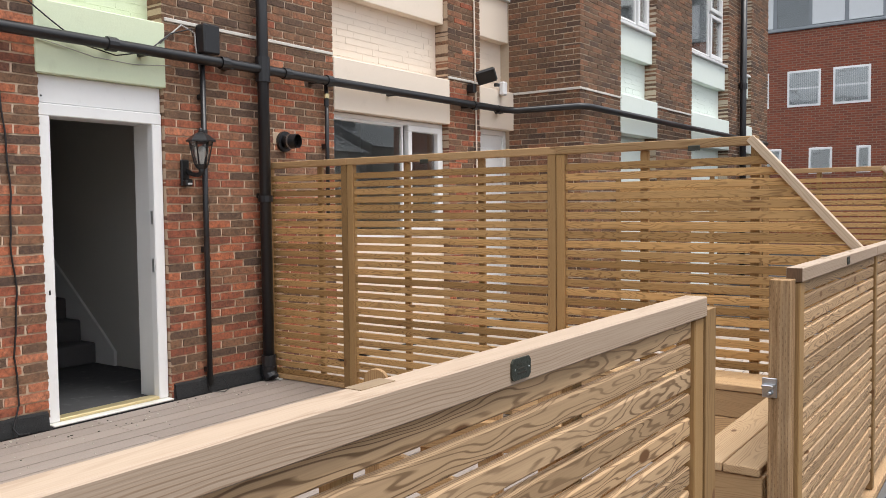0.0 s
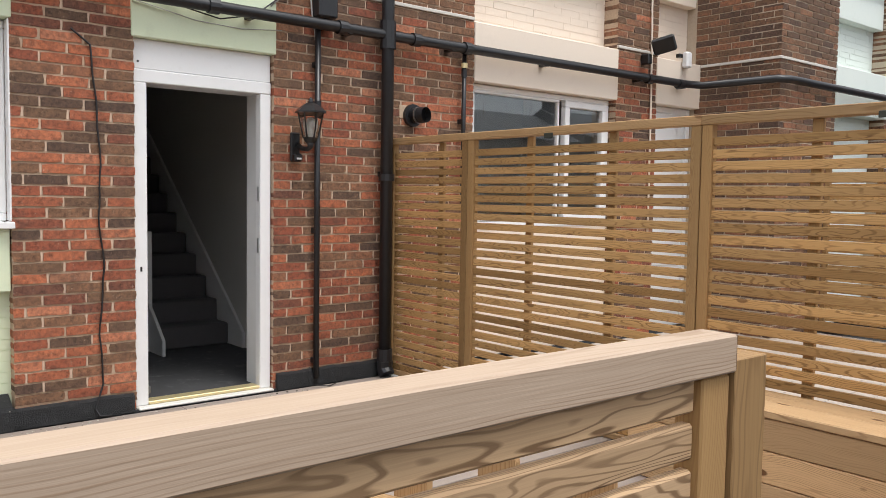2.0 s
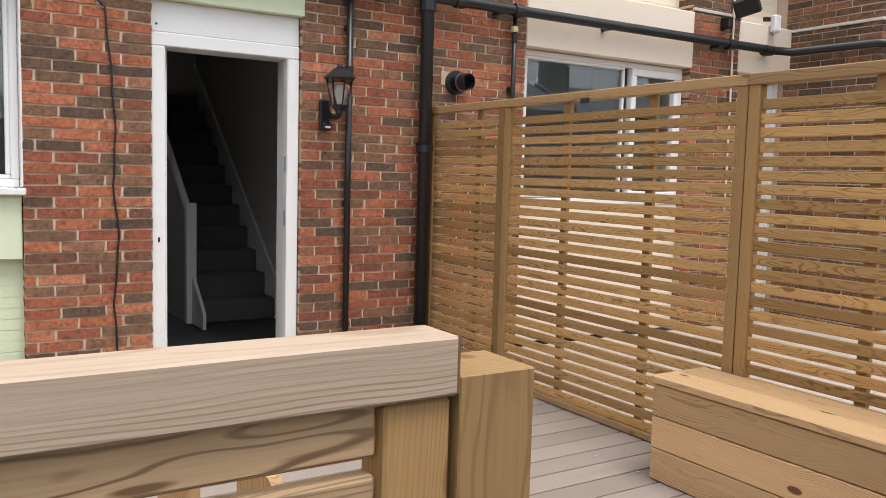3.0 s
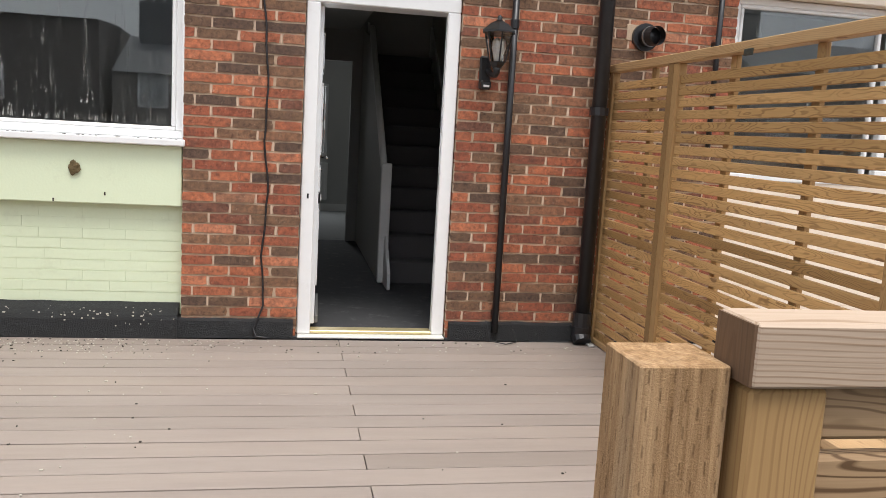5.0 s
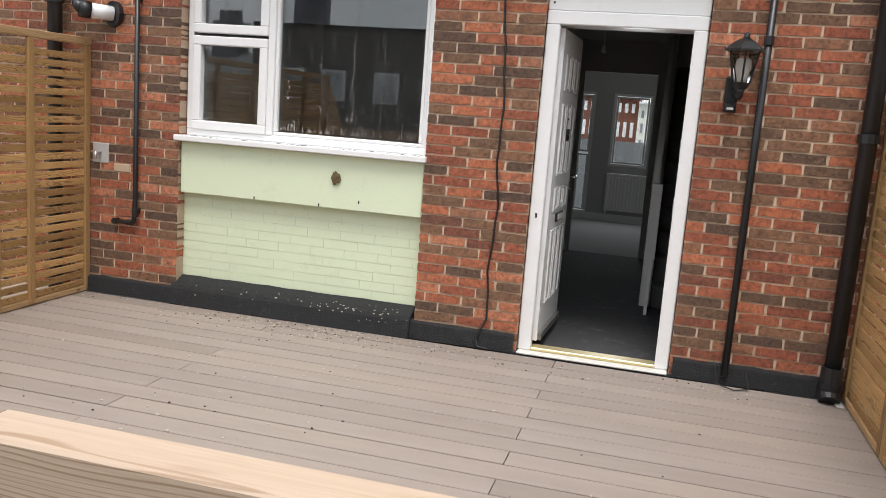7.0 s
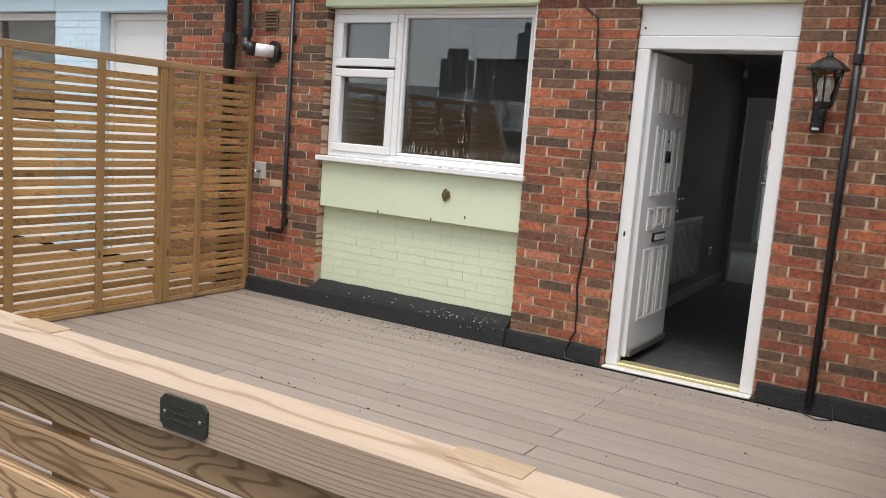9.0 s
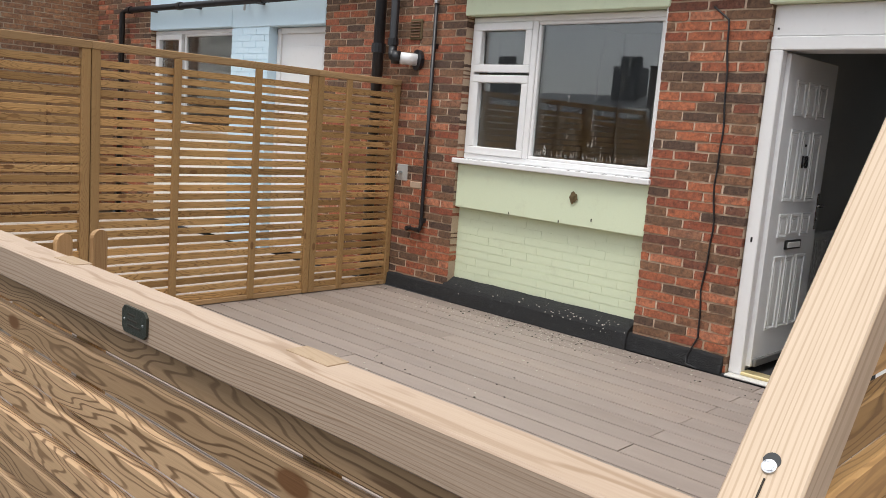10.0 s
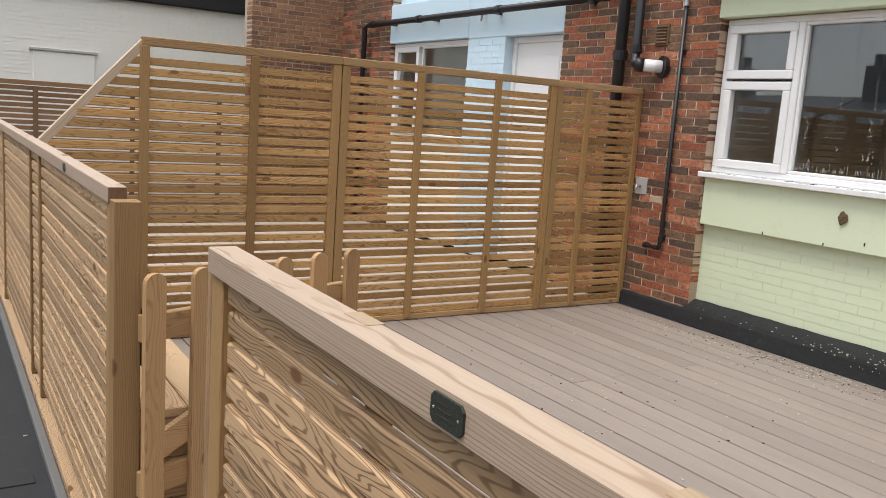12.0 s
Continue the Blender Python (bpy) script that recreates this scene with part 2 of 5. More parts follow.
cap_y = wood("planed_cap", "y", (0.455, 0.345, 0.258), (0.21, 0.122, 0.062), 200, 0.75, rough=0.5, knots=0.0, blotches=0.1, deep=0.25, sway=0.03, tones=0.4, base=0.1, figure=0.03)
brace_x = wood("planed_sloping_cap", "x", (0.54, 0.425, 0.315), (0.32, 0.215, 0.13), 260, 0.7, rough=0.5, knots=0.0, straight=0.12, blotches=0.2, tones=0.4, base=0.5)
chip_m = wood("thin_wood_chip", "y", (0.37, 0.275, 0.185), (0.25, 0.17, 0.10), 180, 0.6, knots=0.0)
bench_x = wood("bench_board_along_x", "x", (0.64, 0.43, 0.24), (0.28, 0.15, 0.066), 120, 0.8, knots=1.0, blotches=0.15, figure=0.04, base=0.25)
bench_y = wood("bench_board_along_y", "y", (0.66, 0.46, 0.275), (0.30, 0.165, 0.08), 120, 0.8, knots=1.0, blotches=0.15, figure=0.04, base=0.25)
old_slat = wood("weathered_slat", "x", (0.27, 0.16, 0.085), (0.12, 0.065, 0.035), 120, 0.8)
old_stile = wood("weathered_stile", "z", (0.17, 0.10, 0.058), (0.09, 0.05, 0.03), 150, 0.6)
picket_z = wood("picket_wood", "z", (0.49, 0.31, 0.155), (0.24, 0.125, 0.052), 150, 0.8, figure=0.04, blotches=0.25)
picket_x = wood("picket_rail_wood", "x", (0.49, 0.31, 0.155), (0.24, 0.125, 0.052), 150, 0.8, figure=0.04, blotches=0.25)
deck_m = wood("composite_deck_board", "y", (0.30, 0.251, 0.224), (0.215, 0.177, 0.157), 240, 0.6, rough=0.6, knots=0.0, tones=0.5, straight=0.3, grey=0.16)
deck_pale = wood("weathered_deck_board", "y", (0.42, 0.36, 0.31), (0.32, 0.27, 0.22), 150, 0.5, rough=0.7, knots=0.0, tones=0.4, straight=0.3)
RED = ((0.0, (0.16, 0.075, 0.052)), (0.2, (0.27, 0.085, 0.050)), (0.5, (0.33, 0.112, 0.062)), (0.8, (0.41, 0.140, 0.072)), (0.95, (0.46, 0.19, 0.11)), (1.0, (0.22, 0.12, 0.075)))
BROWN = ((0.0, (0.095, 0.062, 0.048)), (0.4, (0.16, 0.095, 0.060)), (0.75, (0.22, 0.118, 0.070)), (1.0, (0.28, 0.128, 0.074)))
TAN = ((0.0, (0.18, 0.10, 0.065)), (0.5, (0.30, 0.16, 0.09)), (1.0, (0.40, 0.22, 0.12)))
brick_red = brickwork("red_facing_brick", RED)
brick_brown = brickwork("brown_facing_brick", BROWN, 0.35)
brick_tan = brickwork("tan_stock_brick", TAN, 0.3)
mortar = plain("mortar", (0.47, 0.35, 0.25), 0.92, grain=60, vary=0.5, relief=0.5)
pointing = plain("pale_pointing", (0.62, 0.47, 0.36), 0.92, grain=70, vary=0.35, relief=0.5)
mortar_dark = plain("aged_mortar", (0.46, 0.38, 0.29), 0.92, grain=60, vary=0.4, relief=0.5)
upvc = plain("white_upvc", (0.80, 0.80, 0.80), 0.32, vary=0.03, relief=0.0, stains=0.15, stain_colour=(0.45, 0.42, 0.38), scale2=5)
sill_paint = plain("worn_white_sill", (0.66, 0.65, 0.61), 0.6, grain=60, vary=0.15, relief=0.3, stains=0.6, stain_colour=(0.30, 0.26, 0.21), scale2=6)
white_paint = plain("white_door_paint", (0.78, 0.79, 0.80), 0.38, vary=0.04, relief=0.05)
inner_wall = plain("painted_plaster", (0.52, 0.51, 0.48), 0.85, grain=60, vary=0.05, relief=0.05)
# darker copy of the plaster, with indoor shade put into its colour
inner_shade = plain("plaster_with_painted_shade", (0.44, 0.44, 0.43), 0.85, grain=60, vary=0.05, relief=0.05)
inner_white = plain("white_gloss_woodwork", (0.74, 0.74, 0.73), 0.4, vary=0.04, relief=0.0)
green_paint = plain("pale_green_masonry_paint", (0.66, 0.73, 0.53), 0.75, grain=70, vary=0.06, relief=0.25, stains=0.25, stain_colour=(0.36, 0.36, 0.25), scale2=1.5)
cream_paint = plain("cream_masonry_paint", (0.80, 0.69, 0.58), 0.75, grain=70, vary=0.05, relief=0.25, stains=0.2, stain_colour=(0.5, 0.42, 0.34), scale2=1.5)
mint_paint = plain("pale_mint_masonry_paint", (0.74, 0.80, 0.75), 0.75, grain=70, vary=0.05, relief=0.2, stains=0.15, stain_colour=(0.42, 0.45, 0.4), scale2=1.5)
blue_paint = plain("pale_blue_masonry_paint", (0.60, 0.76, 0.86), 0.75, grain=60, vary=0.05, relief=0.3, stains=0.12, stain_colour=(0.4, 0.48, 0.5), scale2=1.5)
white_masonry = plain("white_masonry_paint", (0.86, 0.83, 0.75), 0.8, grain=40, vary=0.06, relief=0.35, stains=0.25, stain_colour=(0.5, 0.45, 0.38), scale2=1.2)
felt = plain("bitumen_felt", (0.019, 0.020, 0.022), 0.7, grain=150, vary=0.8, relief=1.0, stains=0.5, stain_colour=(0.11, 0.11, 0.11), scale2=7, depth=0.02)
roof_felt = plain("flat_roof_felt", (0.016, 0.017, 0.019), 0.75, grain=150, vary=0.3, relief=0.4, stains=0.4, stain_colour=(0.075, 0.072, 0.07), scale2=1.3)
trim_grey = plain("dull_grey_trim", (0.13, 0.128, 0.125), 0.6, grain=40, vary=0.2, relief=0.2)
black_pipe = plain("black_plastic_pipe", (0.014, 0.014, 0.016), 0.38, vary=0.2, relief=0.05, stains=0.25, stain_colour=(0.09, 0.085, 0.08), scale2=6)
black_iron = plain("black_painted_metal", (0.013, 0.013, 0.014), 0.35, vary=0.2, relief=0.1)
grey_metal = plain("galvanised_metal", (0.55, 0.56, 0.58), 0.35, 1.0, vary=0.12, relief=0.05)
chrome = plain("chrome", (0.8, 0.8, 0.8), 0.15, 1.0, vary=0.02, relief=0.0)
brass = plain("brass_threshold", (0.72, 0.60, 0.33), 0.35, 0.6, vary=0.1, relief=0.05)
plaque_m = plain("dark_bronze_plaque", (0.045, 0.05, 0.04), 0.45, 0.3, grain=160, vary=0.35, relief=0.3)
lead = plain("lead_flashing", (0.42, 0.41, 0.39), 0.6, grain=40, vary=0.25, relief=0.5, stains=0.4, stain_colour=(0.15, 0.13, 0.11))
pale_strip = plain("weathered_pale_strip", (0.60, 0.57, 0.52), 0.7, grain=40, vary=0.25, relief=0.4, stains=0.4, stain_colour=(0.3, 0.26, 0.22))
vinyl = plain("dark_vinyl_floor", (0.045, 0.045, 0.048), 0.9, grain=14, vary=0.6, relief=0.05, stains=0.8, stain_colour=(0.15, 0.15, 0.15), scale2=2.2)
carpet = plain("dark_grey_stair_carpet", (0.105, 0.10, 0.103), 0.95, grain=200, vary=0.4, relief=0.6)
pale_floor = plain("grey_room_carpet", (0.30, 0.31, 0.31), 0.95, grain=160, vary=0.2, relief=0.4)
grit = plain("crumbled_mortar_bits", (0.5, 0.46, 0.40), 0.9, vary=0.3, relief=0.2)
grit_dark = plain("moss_bits", (0.032, 0.025, 0.018), 0.9, vary=0.3, relief=0.2)
nest_m = plain("dried_mud", (0.12, 0.085, 0.04), 0.95, grain=100, vary=0.5, relief=0.8)
pane_m = glass("window_glass", (0.90, 0.92, 0.92), 0.0, 0.22)
clear_pane = glass("inner_glass", (0.9, 0.92, 0.92), 0.0)
clear_m = glass("lamp_glass", (0.95, 0.95, 0.95), 0.05)
bulb_m = plain("opal_lamp_bulb", (0.82, 0.80, 0.74), 0.3, vary=0.02, relief=0.0)
sooty_wall = plain("sooty_stock_brick", (0.20, 0.18, 0.165), 0.9, grain=9, vary=0.3, relief=0.3)
dark_wall = plain("dark_stock_brick", (0.13, 0.115, 0.108), 0.9, grain=9, vary=0.3, relief=0.3)
slate = plain("roof_slate", (0.09, 0.095, 0.105), 0.6, grain=8, vary=0.3, relief=0.3)
render_grey = plain("grey_cladding", (0.22, 0.24, 0.26), 0.5, vary=0.08, relief=0.05)
curtain_m = plain("pale_curtain", (0.62, 0.64, 0.66), 0.9, vary=0.1, relief=0.2)


# ---- building helpers ----
MAT = {}
MESHES = {}


def thing(name, at=(0, 0, 0), label="", category="", group="", kind="", turn=0.0):
    ob = new(name)
    ob.matrix_basis = pose(*at, 0, 0, turn)
    MAT[ob] = ob.matrix_basis.copy()
    ob.empty_display_size = 0.1
    return tagged(ob, label, category, group, kind)


def link(name, me, parent, centre, local, label=""):
    ob = new(name, me)
    basis = Matrix.Translation(centre)
    if parent is not None:
        ob.parent = parent
        if not local:
            basis = MAT[parent].inverted() @ basis
    ob.matrix_basis = basis
    MAT[ob] = (MAT[parent] @ basis) if parent is not None else basis
    return tagged(ob, label)


def part(name, bm, material, parent, label="", centre=(0, 0, 0), local=False, smooth=False):
    me = bpy.data.meshes.new(name)
    bm.to_mesh(me)
    bm.free()
    if smooth:
        for p in me.polygons:
            p.use_smooth = True
    me.materials.append(material)
    return link(name, me, parent, centre, local, label)


def box(name, x, y, z, material, parent=None, bevel=0.003, label="", local=False):
    """A block between the two ends given on each axis; alike blocks share a mesh."""
    dims = tuple(round(abs(b - a), 4) for a, b in (x, y, z))
    key = (dims, bevel, material.name)
    if key not in MESHES:
        bm = bmesh.new()
        bmesh.ops.create_cube(bm, size=1.0, matrix=Matrix.Diagonal((*dims, 1)))
        if bevel:
            bmesh.ops.bevel(bm, geom=bm.edges[:], offset=min(bevel, min(dims) * 0.3), segments=1, affect="EDGES")
        me = bpy.data.meshes.new(name)
        bm.to_mesh(me)
        bm.free()
        me.materials.append(material)
        MESHES[key] = me
    c = tuple((a + b) / 2 for a, b in (x, y, z))
    return link(name, MESHES[key], parent, c, local, label)


def tube(points, r, sides=10, closed_ends=True):
    """A round bar swept along a line of points."""
    bm = bmesh.new()
    pts = [Vector(p) for p in points]
    rings, up = [], None
    for i, p in enumerate(pts):
        d = (pts[min(i + 1, len(pts) - 1)] - pts[max(i - 1, 0)]).normalized()
        if up is None:
            up = d.orthogonal().normalized()
        up = (up - d * up.dot(d)).normalized()
        side = d.cross(up)
        rr = r[i] if isinstance(r, (list, tuple)) else r
        rings.append([bm.verts.new(p + rr * (math.cos(a) * up + math.sin(a) * side)) for a in (2 * math.pi * k / sides for k in range(sides))])
    for a, b in zip(rings, rings[1:]):
        for k in range(sides):
            bm.faces.new((a[k], a[(k + 1) % sides], b[(k + 1) % sides], b[k]))
    if closed_ends:
        bm.faces.new(rings[0][::-1])
        bm.faces.new(rings[-1])
    bmesh.ops.recalc_face_normals(bm, faces=bm.faces[:])
    return bm


def prism(outline, depth, axis="x"):
    """A flat outline (pairs) given thickness along an axis, from 0 to depth."""
    bm = bmesh.new()
    put = {"x": lambda a, b, d: (d, a, b), "y": lambda a, b, d: (a, d, b), "z": lambda a, b, d: (a, b, d)}[axis]
    lo = [bm.verts.new(put(a, b, 0)) for a, b in outline]
    hi = [bm.verts.new(put(a, b, depth)) for a, b in outline]
    n = len(outline)
    for i in range(n):
        bm.faces.new((lo[i], lo[(i + 1) % n], hi[(i + 1) % n], hi[i]))
    bm.faces.new(lo[::-1])
    bm.faces.new(hi)
    bmesh.ops.recalc_face_normals(bm, faces=bm.faces[:])
    return bm


def joined_boxes(name, boxes, material, parent=None, kind="", label=""):
    """Many small blocks (x0, x1, y0, y1, z0, z1) as one mesh."""
    verts, faces = [], []
    for x0, x1, y0, y1, z0, z1 in boxes:
        k = len(verts)
        verts += [(x0, y0, z0), (x1, y0, z0), (x1, y1, z0), (x0, y1, z0), (x0, y0, z1), (x1, y0, z1), (x1, y1, z1), (x0, y1, z1)]
        faces += [(k, k + 3, k + 2, k + 1), (k + 4, k + 5, k + 6, k + 7), (k, k + 1, k + 5, k + 4), (k + 1, k + 2, k + 6, k + 5), (k + 2, k + 3, k + 7, k + 6), (k + 3, k, k + 4, k + 7)]
    me = bpy.data.meshes.new(name)
    me.from_pydata(verts, [], faces)
    me.materials.append(material)
    ob = link(name, me, parent, (0, 0, 0), False, label)
    return tagged(ob, kind=kind)


W = -5.15           # face of the house wall
COURSE, BRICK, JOINT = 0.0628, 0.241, 0.008
rng = random.Random(7)


def courses(u0, u1, z0, z1):
    """Stretcher bond over a rectangle: ends of each brick along u and z; slivers at the ends join the next brick."""
    row = math.floor(z0 / COURSE)
    while row * COURSE < z1 - 0.01:
        a, b = max(z0, row * COURSE), min(z1, (row + 1) * COURSE)
        u = math.floor(u0 / BRICK) * BRICK - BRICK + (row % 2) * BRICK / 2 + (0.03 if row % 3 == 1 else 0.0)
        cuts = [u0]
        while u < u1:
            if u0 + 0.055 < u < u1 - 0.055:
                cuts.append(u)
            u += BRICK
        cuts.append(u1)
        if b - a > 0.02:
            for p, q in zip(cuts, cuts[1:]):
                yield p + (JOINT / 2 if p > u0 else 0), q - (JOINT / 2 if q < u1 else 0), a + JOINT / 2, b - JOINT / 2, row
        row += 1


def brick_rim(w, h, g):
    """Outline of a worn brick face, with small chips along its edges."""
    u = [(-0.5, -0.5), (-0.22, -0.5), (0.1, -0.5), (0.33, -0.5), (0.5, -0.5), (0.5, 0.0), (0.5, 0.5), (0.25, 0.5), (-0.05, 0.5), (-0.3, 0.5), (-0.5, 0.5), (-0.5, 0.05)]
    out = []
    for a, b in u:
        corner = abs(a) == 0.5 and abs(b) == 0.5
        da = g.uniform(0.0, 0.007) if corner else g.uniform(-0.002, 0.005)
        db = g.uniform(0.0, 0.006) if corner else g.uniform(-0.0025, 0.0045)
        out.append((a * w - math.copysign(da, a) * (abs(a) == 0.5), b * h - math.copysign(db, b) * (abs(b) == 0.5)))
    return out


def worn_brick(a, b, c, d, xf, material, parent):
    """One brick of a wall as an object of its own; alike bricks share a mesh."""
    w, h, v = round(b - a, 2), round(d - c, 3), rng.randrange(6)
    key = ("brick", w, h, v, material.name)
    if key not in MESHES:
        bm = prism(brick_rim(w, h, random.Random(hash((int(w * 100), v)))), 0.2, "x")
        me = bpy.data.meshes.new("brick")
        bm.to_mesh(me)
        bm.free()
        me.materials.append(material)
        MESHES[key] = me
    return link("brick", MESHES[key], parent, (xf - 0.2, (a + b) / 2, (c + d) / 2), False)


def joined_bricks(name, faces_at, material, parent, axis="x"):
    """Worn bricks past those built singly: (front, u0, u1, z0, z1) each; axis: the way the wall faces."""
    verts, faces = [], []
    g = random.Random(5)
    for f, a, b, c, d in faces_at:
        rim = brick_rim(b - a, d - c, g)
        k, n = len(verts), len(rim)
        s = -1 if axis == "-y" else 1
        for depth in (f, f - s * 0.2):
            for p, q in rim:
                u, z = (a + b) / 2 + p, (c + d) / 2 + q
                verts.append((depth, u, z) if axis == "x" else (u, depth, z))
        turn = 1 if axis in ("x", "-y") else -1
        faces.append(tuple(range(k, k + n))[::turn])
        for i in range(n):
            j = (i + 1) % n
            faces.append((k + i, k + n + i, k + n + j, k + j)[::turn])
    me = bpy.data.meshes.new(name)
    me.from_pydata(verts, [], faces)
    me.materials.append(material)
    return tagged(link(name, me, parent, (0, 0, 0), False), kind="stuff")


# ---- ground, deck ----
bm = bmesh.new()
bmesh.ops.create_grid(bm, x_segments=40, y_segments=40, size=150)
ground = tagged(part("ground", bm, roof_felt, None, centre=(60, 0, -0.2)), "dark felt flat roof, worn and dusty", "ground", kind="structure")
for y in (-2.4, 0.9, 5.6):
    tagged(box("roof_felt_seam", (-0.55, 4.0), (y, y + 0.09), (-0.2, -0.194), roof_felt, None, 0.002), "overlapped seam of dark roofing felt", "roof seam", kind="structure")

deck = thing("deck", (W, 2.2, 0), "grey-brown composite deck boards with butt joints, littered", "deck", kind="structure")
box("deck_base", (W, -0.75), (-0.40, 4.79), (-0.198, -0.13), black_pipe, deck, 0)
i = 0
x = W + 0.05
while x < -0.80:
    cut = 3.08 if i % 2 == 0 else 1.22
    x1 = min(x + 0.1408, -0.77)
    for a, b in ((-0.39, cut - 0.0018), (cut + 0.0018, 4.785)):
        lift = rng.uniform(-0.001, 0.001)
        box("board", (x, x1), (a, b), (-0.028, lift), deck_m, deck, 0.0016)
    x += 0.1505
    i += 1
grime = []
x = W + 0.05
while x < -0.80:
    grime.append((x + 0.1400, x + 0.1512, -0.39, 4.785, -0.027, -0.020))
    x += 0.1505
joined_boxes("gap_dirt", grime, grit_dark, deck, "stuff")
for side, (a, b) in {"south": (-5.3, -0.42), "north": (4.80, 9.5)}.items():
    nd = thing("neighbour_deck", (W, a, 0), "pale weathered deck boards beyond the slatted fence", "deck", kind="structure")
    box("deck_base", (W, -0.75), (a, b), (-0.198, -0.03), felt, nd, 0)
    x = W + 0.05
    while x < -0.85:
        box("board", (x, x + 0.143), (a, b), (-0.028, 0.0), deck_pale, nd, 0.003)
        x += 0.1505


# ---- house wall ----
def pier(name, y0, y1, z0, z1, single_to=0.0, xf=W, brown_from=2.7, label="", depth=0.30, front=brick_red, single_y=-99.0):
    wall = thing(name, (xf, (y0 + y1) / 2, z0), label or "red and brown brick wall with pale mortar joints", "brick wall", kind="structure")
    box("mortar_core", (xf - depth, xf - 0.0055), (y0 + 0.003, y1 - 0.003), (z0, z1), mortar if front is brick_red else mortar_dark, wall, 0)
    rest = {brick_red: [], brick_brown: [], brick_tan: []}
    for a, b, c, d, row in courses(y0, y1, z0, z1):
        chance = 0.40 if c < 1.5 else 0.52 if c < brown_from else 0.93
        m = front if front is not brick_red else (brick_brown if rng.random() < chance else brick_red)
        out = rng.uniform(-0.0015, 0.0025)
        if c < single_to and a > single_y:
            worn_brick(a, b, c, d, xf + out, m, wall)
        else:
            rest[m].append((xf + out, a, b, c, d))
    ends = [(xf - 0.02, xf - 0.0025 - rng.uniform(0, 0.003), b, b + JOINT, c - 0.001, d + 0.001) for a, b, c, d, r in courses(y0, y1, z0, z1) if b < y1 - 0.01 and rng.random() < 0.7]
    joined_boxes("pointing", ends, pointing if front is brick_red else mortar, wall, "stuff")
    for m, boxes in rest.items():
        if boxes:
            joined_bricks("brickwork", boxes, m, wall)
    return wall


TOP = 5.6
pier("wall_pier_1", -1.40, 0.385, 0.0, TOP, 2.3, single_y=-0.36)
pier("wall_pier_2", 2.135, 2.82, 0.0, TOP, 2.5)
pier("wall_pier_3", 3.75, 5.545, 0.0, TOP, 2.3)
pier("wall_pier_4", 7.35, 7.98, 0.0, TOP)
pier("wall_pier_5", -6.2, -4.76, 0.0, TOP)
blue_pier = thing("wall_pier_6", (W, -2.64, 0), "pale blue painted brick pier", "brick wall", kind="structure")
box("mortar_core", (W - 0.3, W - 0.004), (-2.977, -2.303), (0, 2.28), blue_paint, blue_pier, 0)
joined_boxes("brickwork", [(W - 0.1, W + rng.uniform(-0.001, 0.002), a, b, c, d) for a, b, c, d, r in courses(-2.98, -2.30, 0, 2.28)], blue_paint, blue_pier, "stuff")


def painted_bricks(name, y0, y1, z0, z1, xf, paint, label, rows=COURSE):
    ob = thing(name, (xf, (y0 + y1) / 2, z0), label, "wall panel", kind="structure")
    box("core", (xf - 0.15, xf - 0.0025), (y0, y1), (z0, z1), paint, ob, 0)
    joined_boxes("brickwork", [(xf - 0.05, xf + rng.uniform(-0.001, 0.001), a - 0.0035, b + 0.0035, c - 0.0013, d + 0.0015) for a, b, c, d, r in courses(y0, y1, z0, z1)], paint, ob, "stuff")
    return ob


def beam(y0, y1, z0, z1, paint, label, out=0.012):
    b = tagged(box("lintel_beam", (W - 0.28, W + out), (y0, y1), (z0, z1), paint, None, 0.006), label, "beam", kind="structure")
    return b


def window(name, y0, y1, z0, z1, xf, bars, label, fw=0.06, deep=0.07, room=True):
    """White plastic window: outer frame, opening lights and panes. bars: (y0, y1, z0, z1, sash?) for each light."""
    win = thing(name, (xf, (y0 + y1) / 2, z0), label, "window", kind="structure")
    o = 0.045
    for n, (u, v, p, q) in (("head", (y0, y1, z1 - o, z1)), ("bottom_rail", (y0, y1, z0, z0 + o)), ("jamb", (y0, y0 + o, z0 + o, z1 - o)), ("jamb", (y1 - o, y1, z0 + o, z1 - o))):
        box(n, (xf - deep, xf), (u, v), (p, q), upvc, win, 0.006)
    for a, b, c, d, sash in bars:
        s = fw if sash else 0.025
        e = xf + (0.014 if sash else -0.006)
        for n, (u, v, p, q) in (("sash_rail", (a, b, d - s, d)), ("sash_rail", (a, b, c, c + s)), ("sash_stile", (a, a + s, c + s, d - s)), ("sash_stile", (b - s, b, c + s, d - s))):
            box(n, (xf - 0.05, e), (u, v), (p, q), upvc, win, 0.006)
        pn = box("pane", (xf - 0.035, xf - 0.029), (a + s - 0.004, b - s + 0.004), (c + s - 0.004, d - s + 0.004), pane_m, win, 0)
        pn.visible_shadow = False
        pn = box("pane", (xf - 0.055, xf - 0.050), (a + s - 0.004, b - s + 0.004), (c + s - 0.004, d - s + 0.004), clear_pane, win, 0)
        pn.visible_shadow = False
    return win


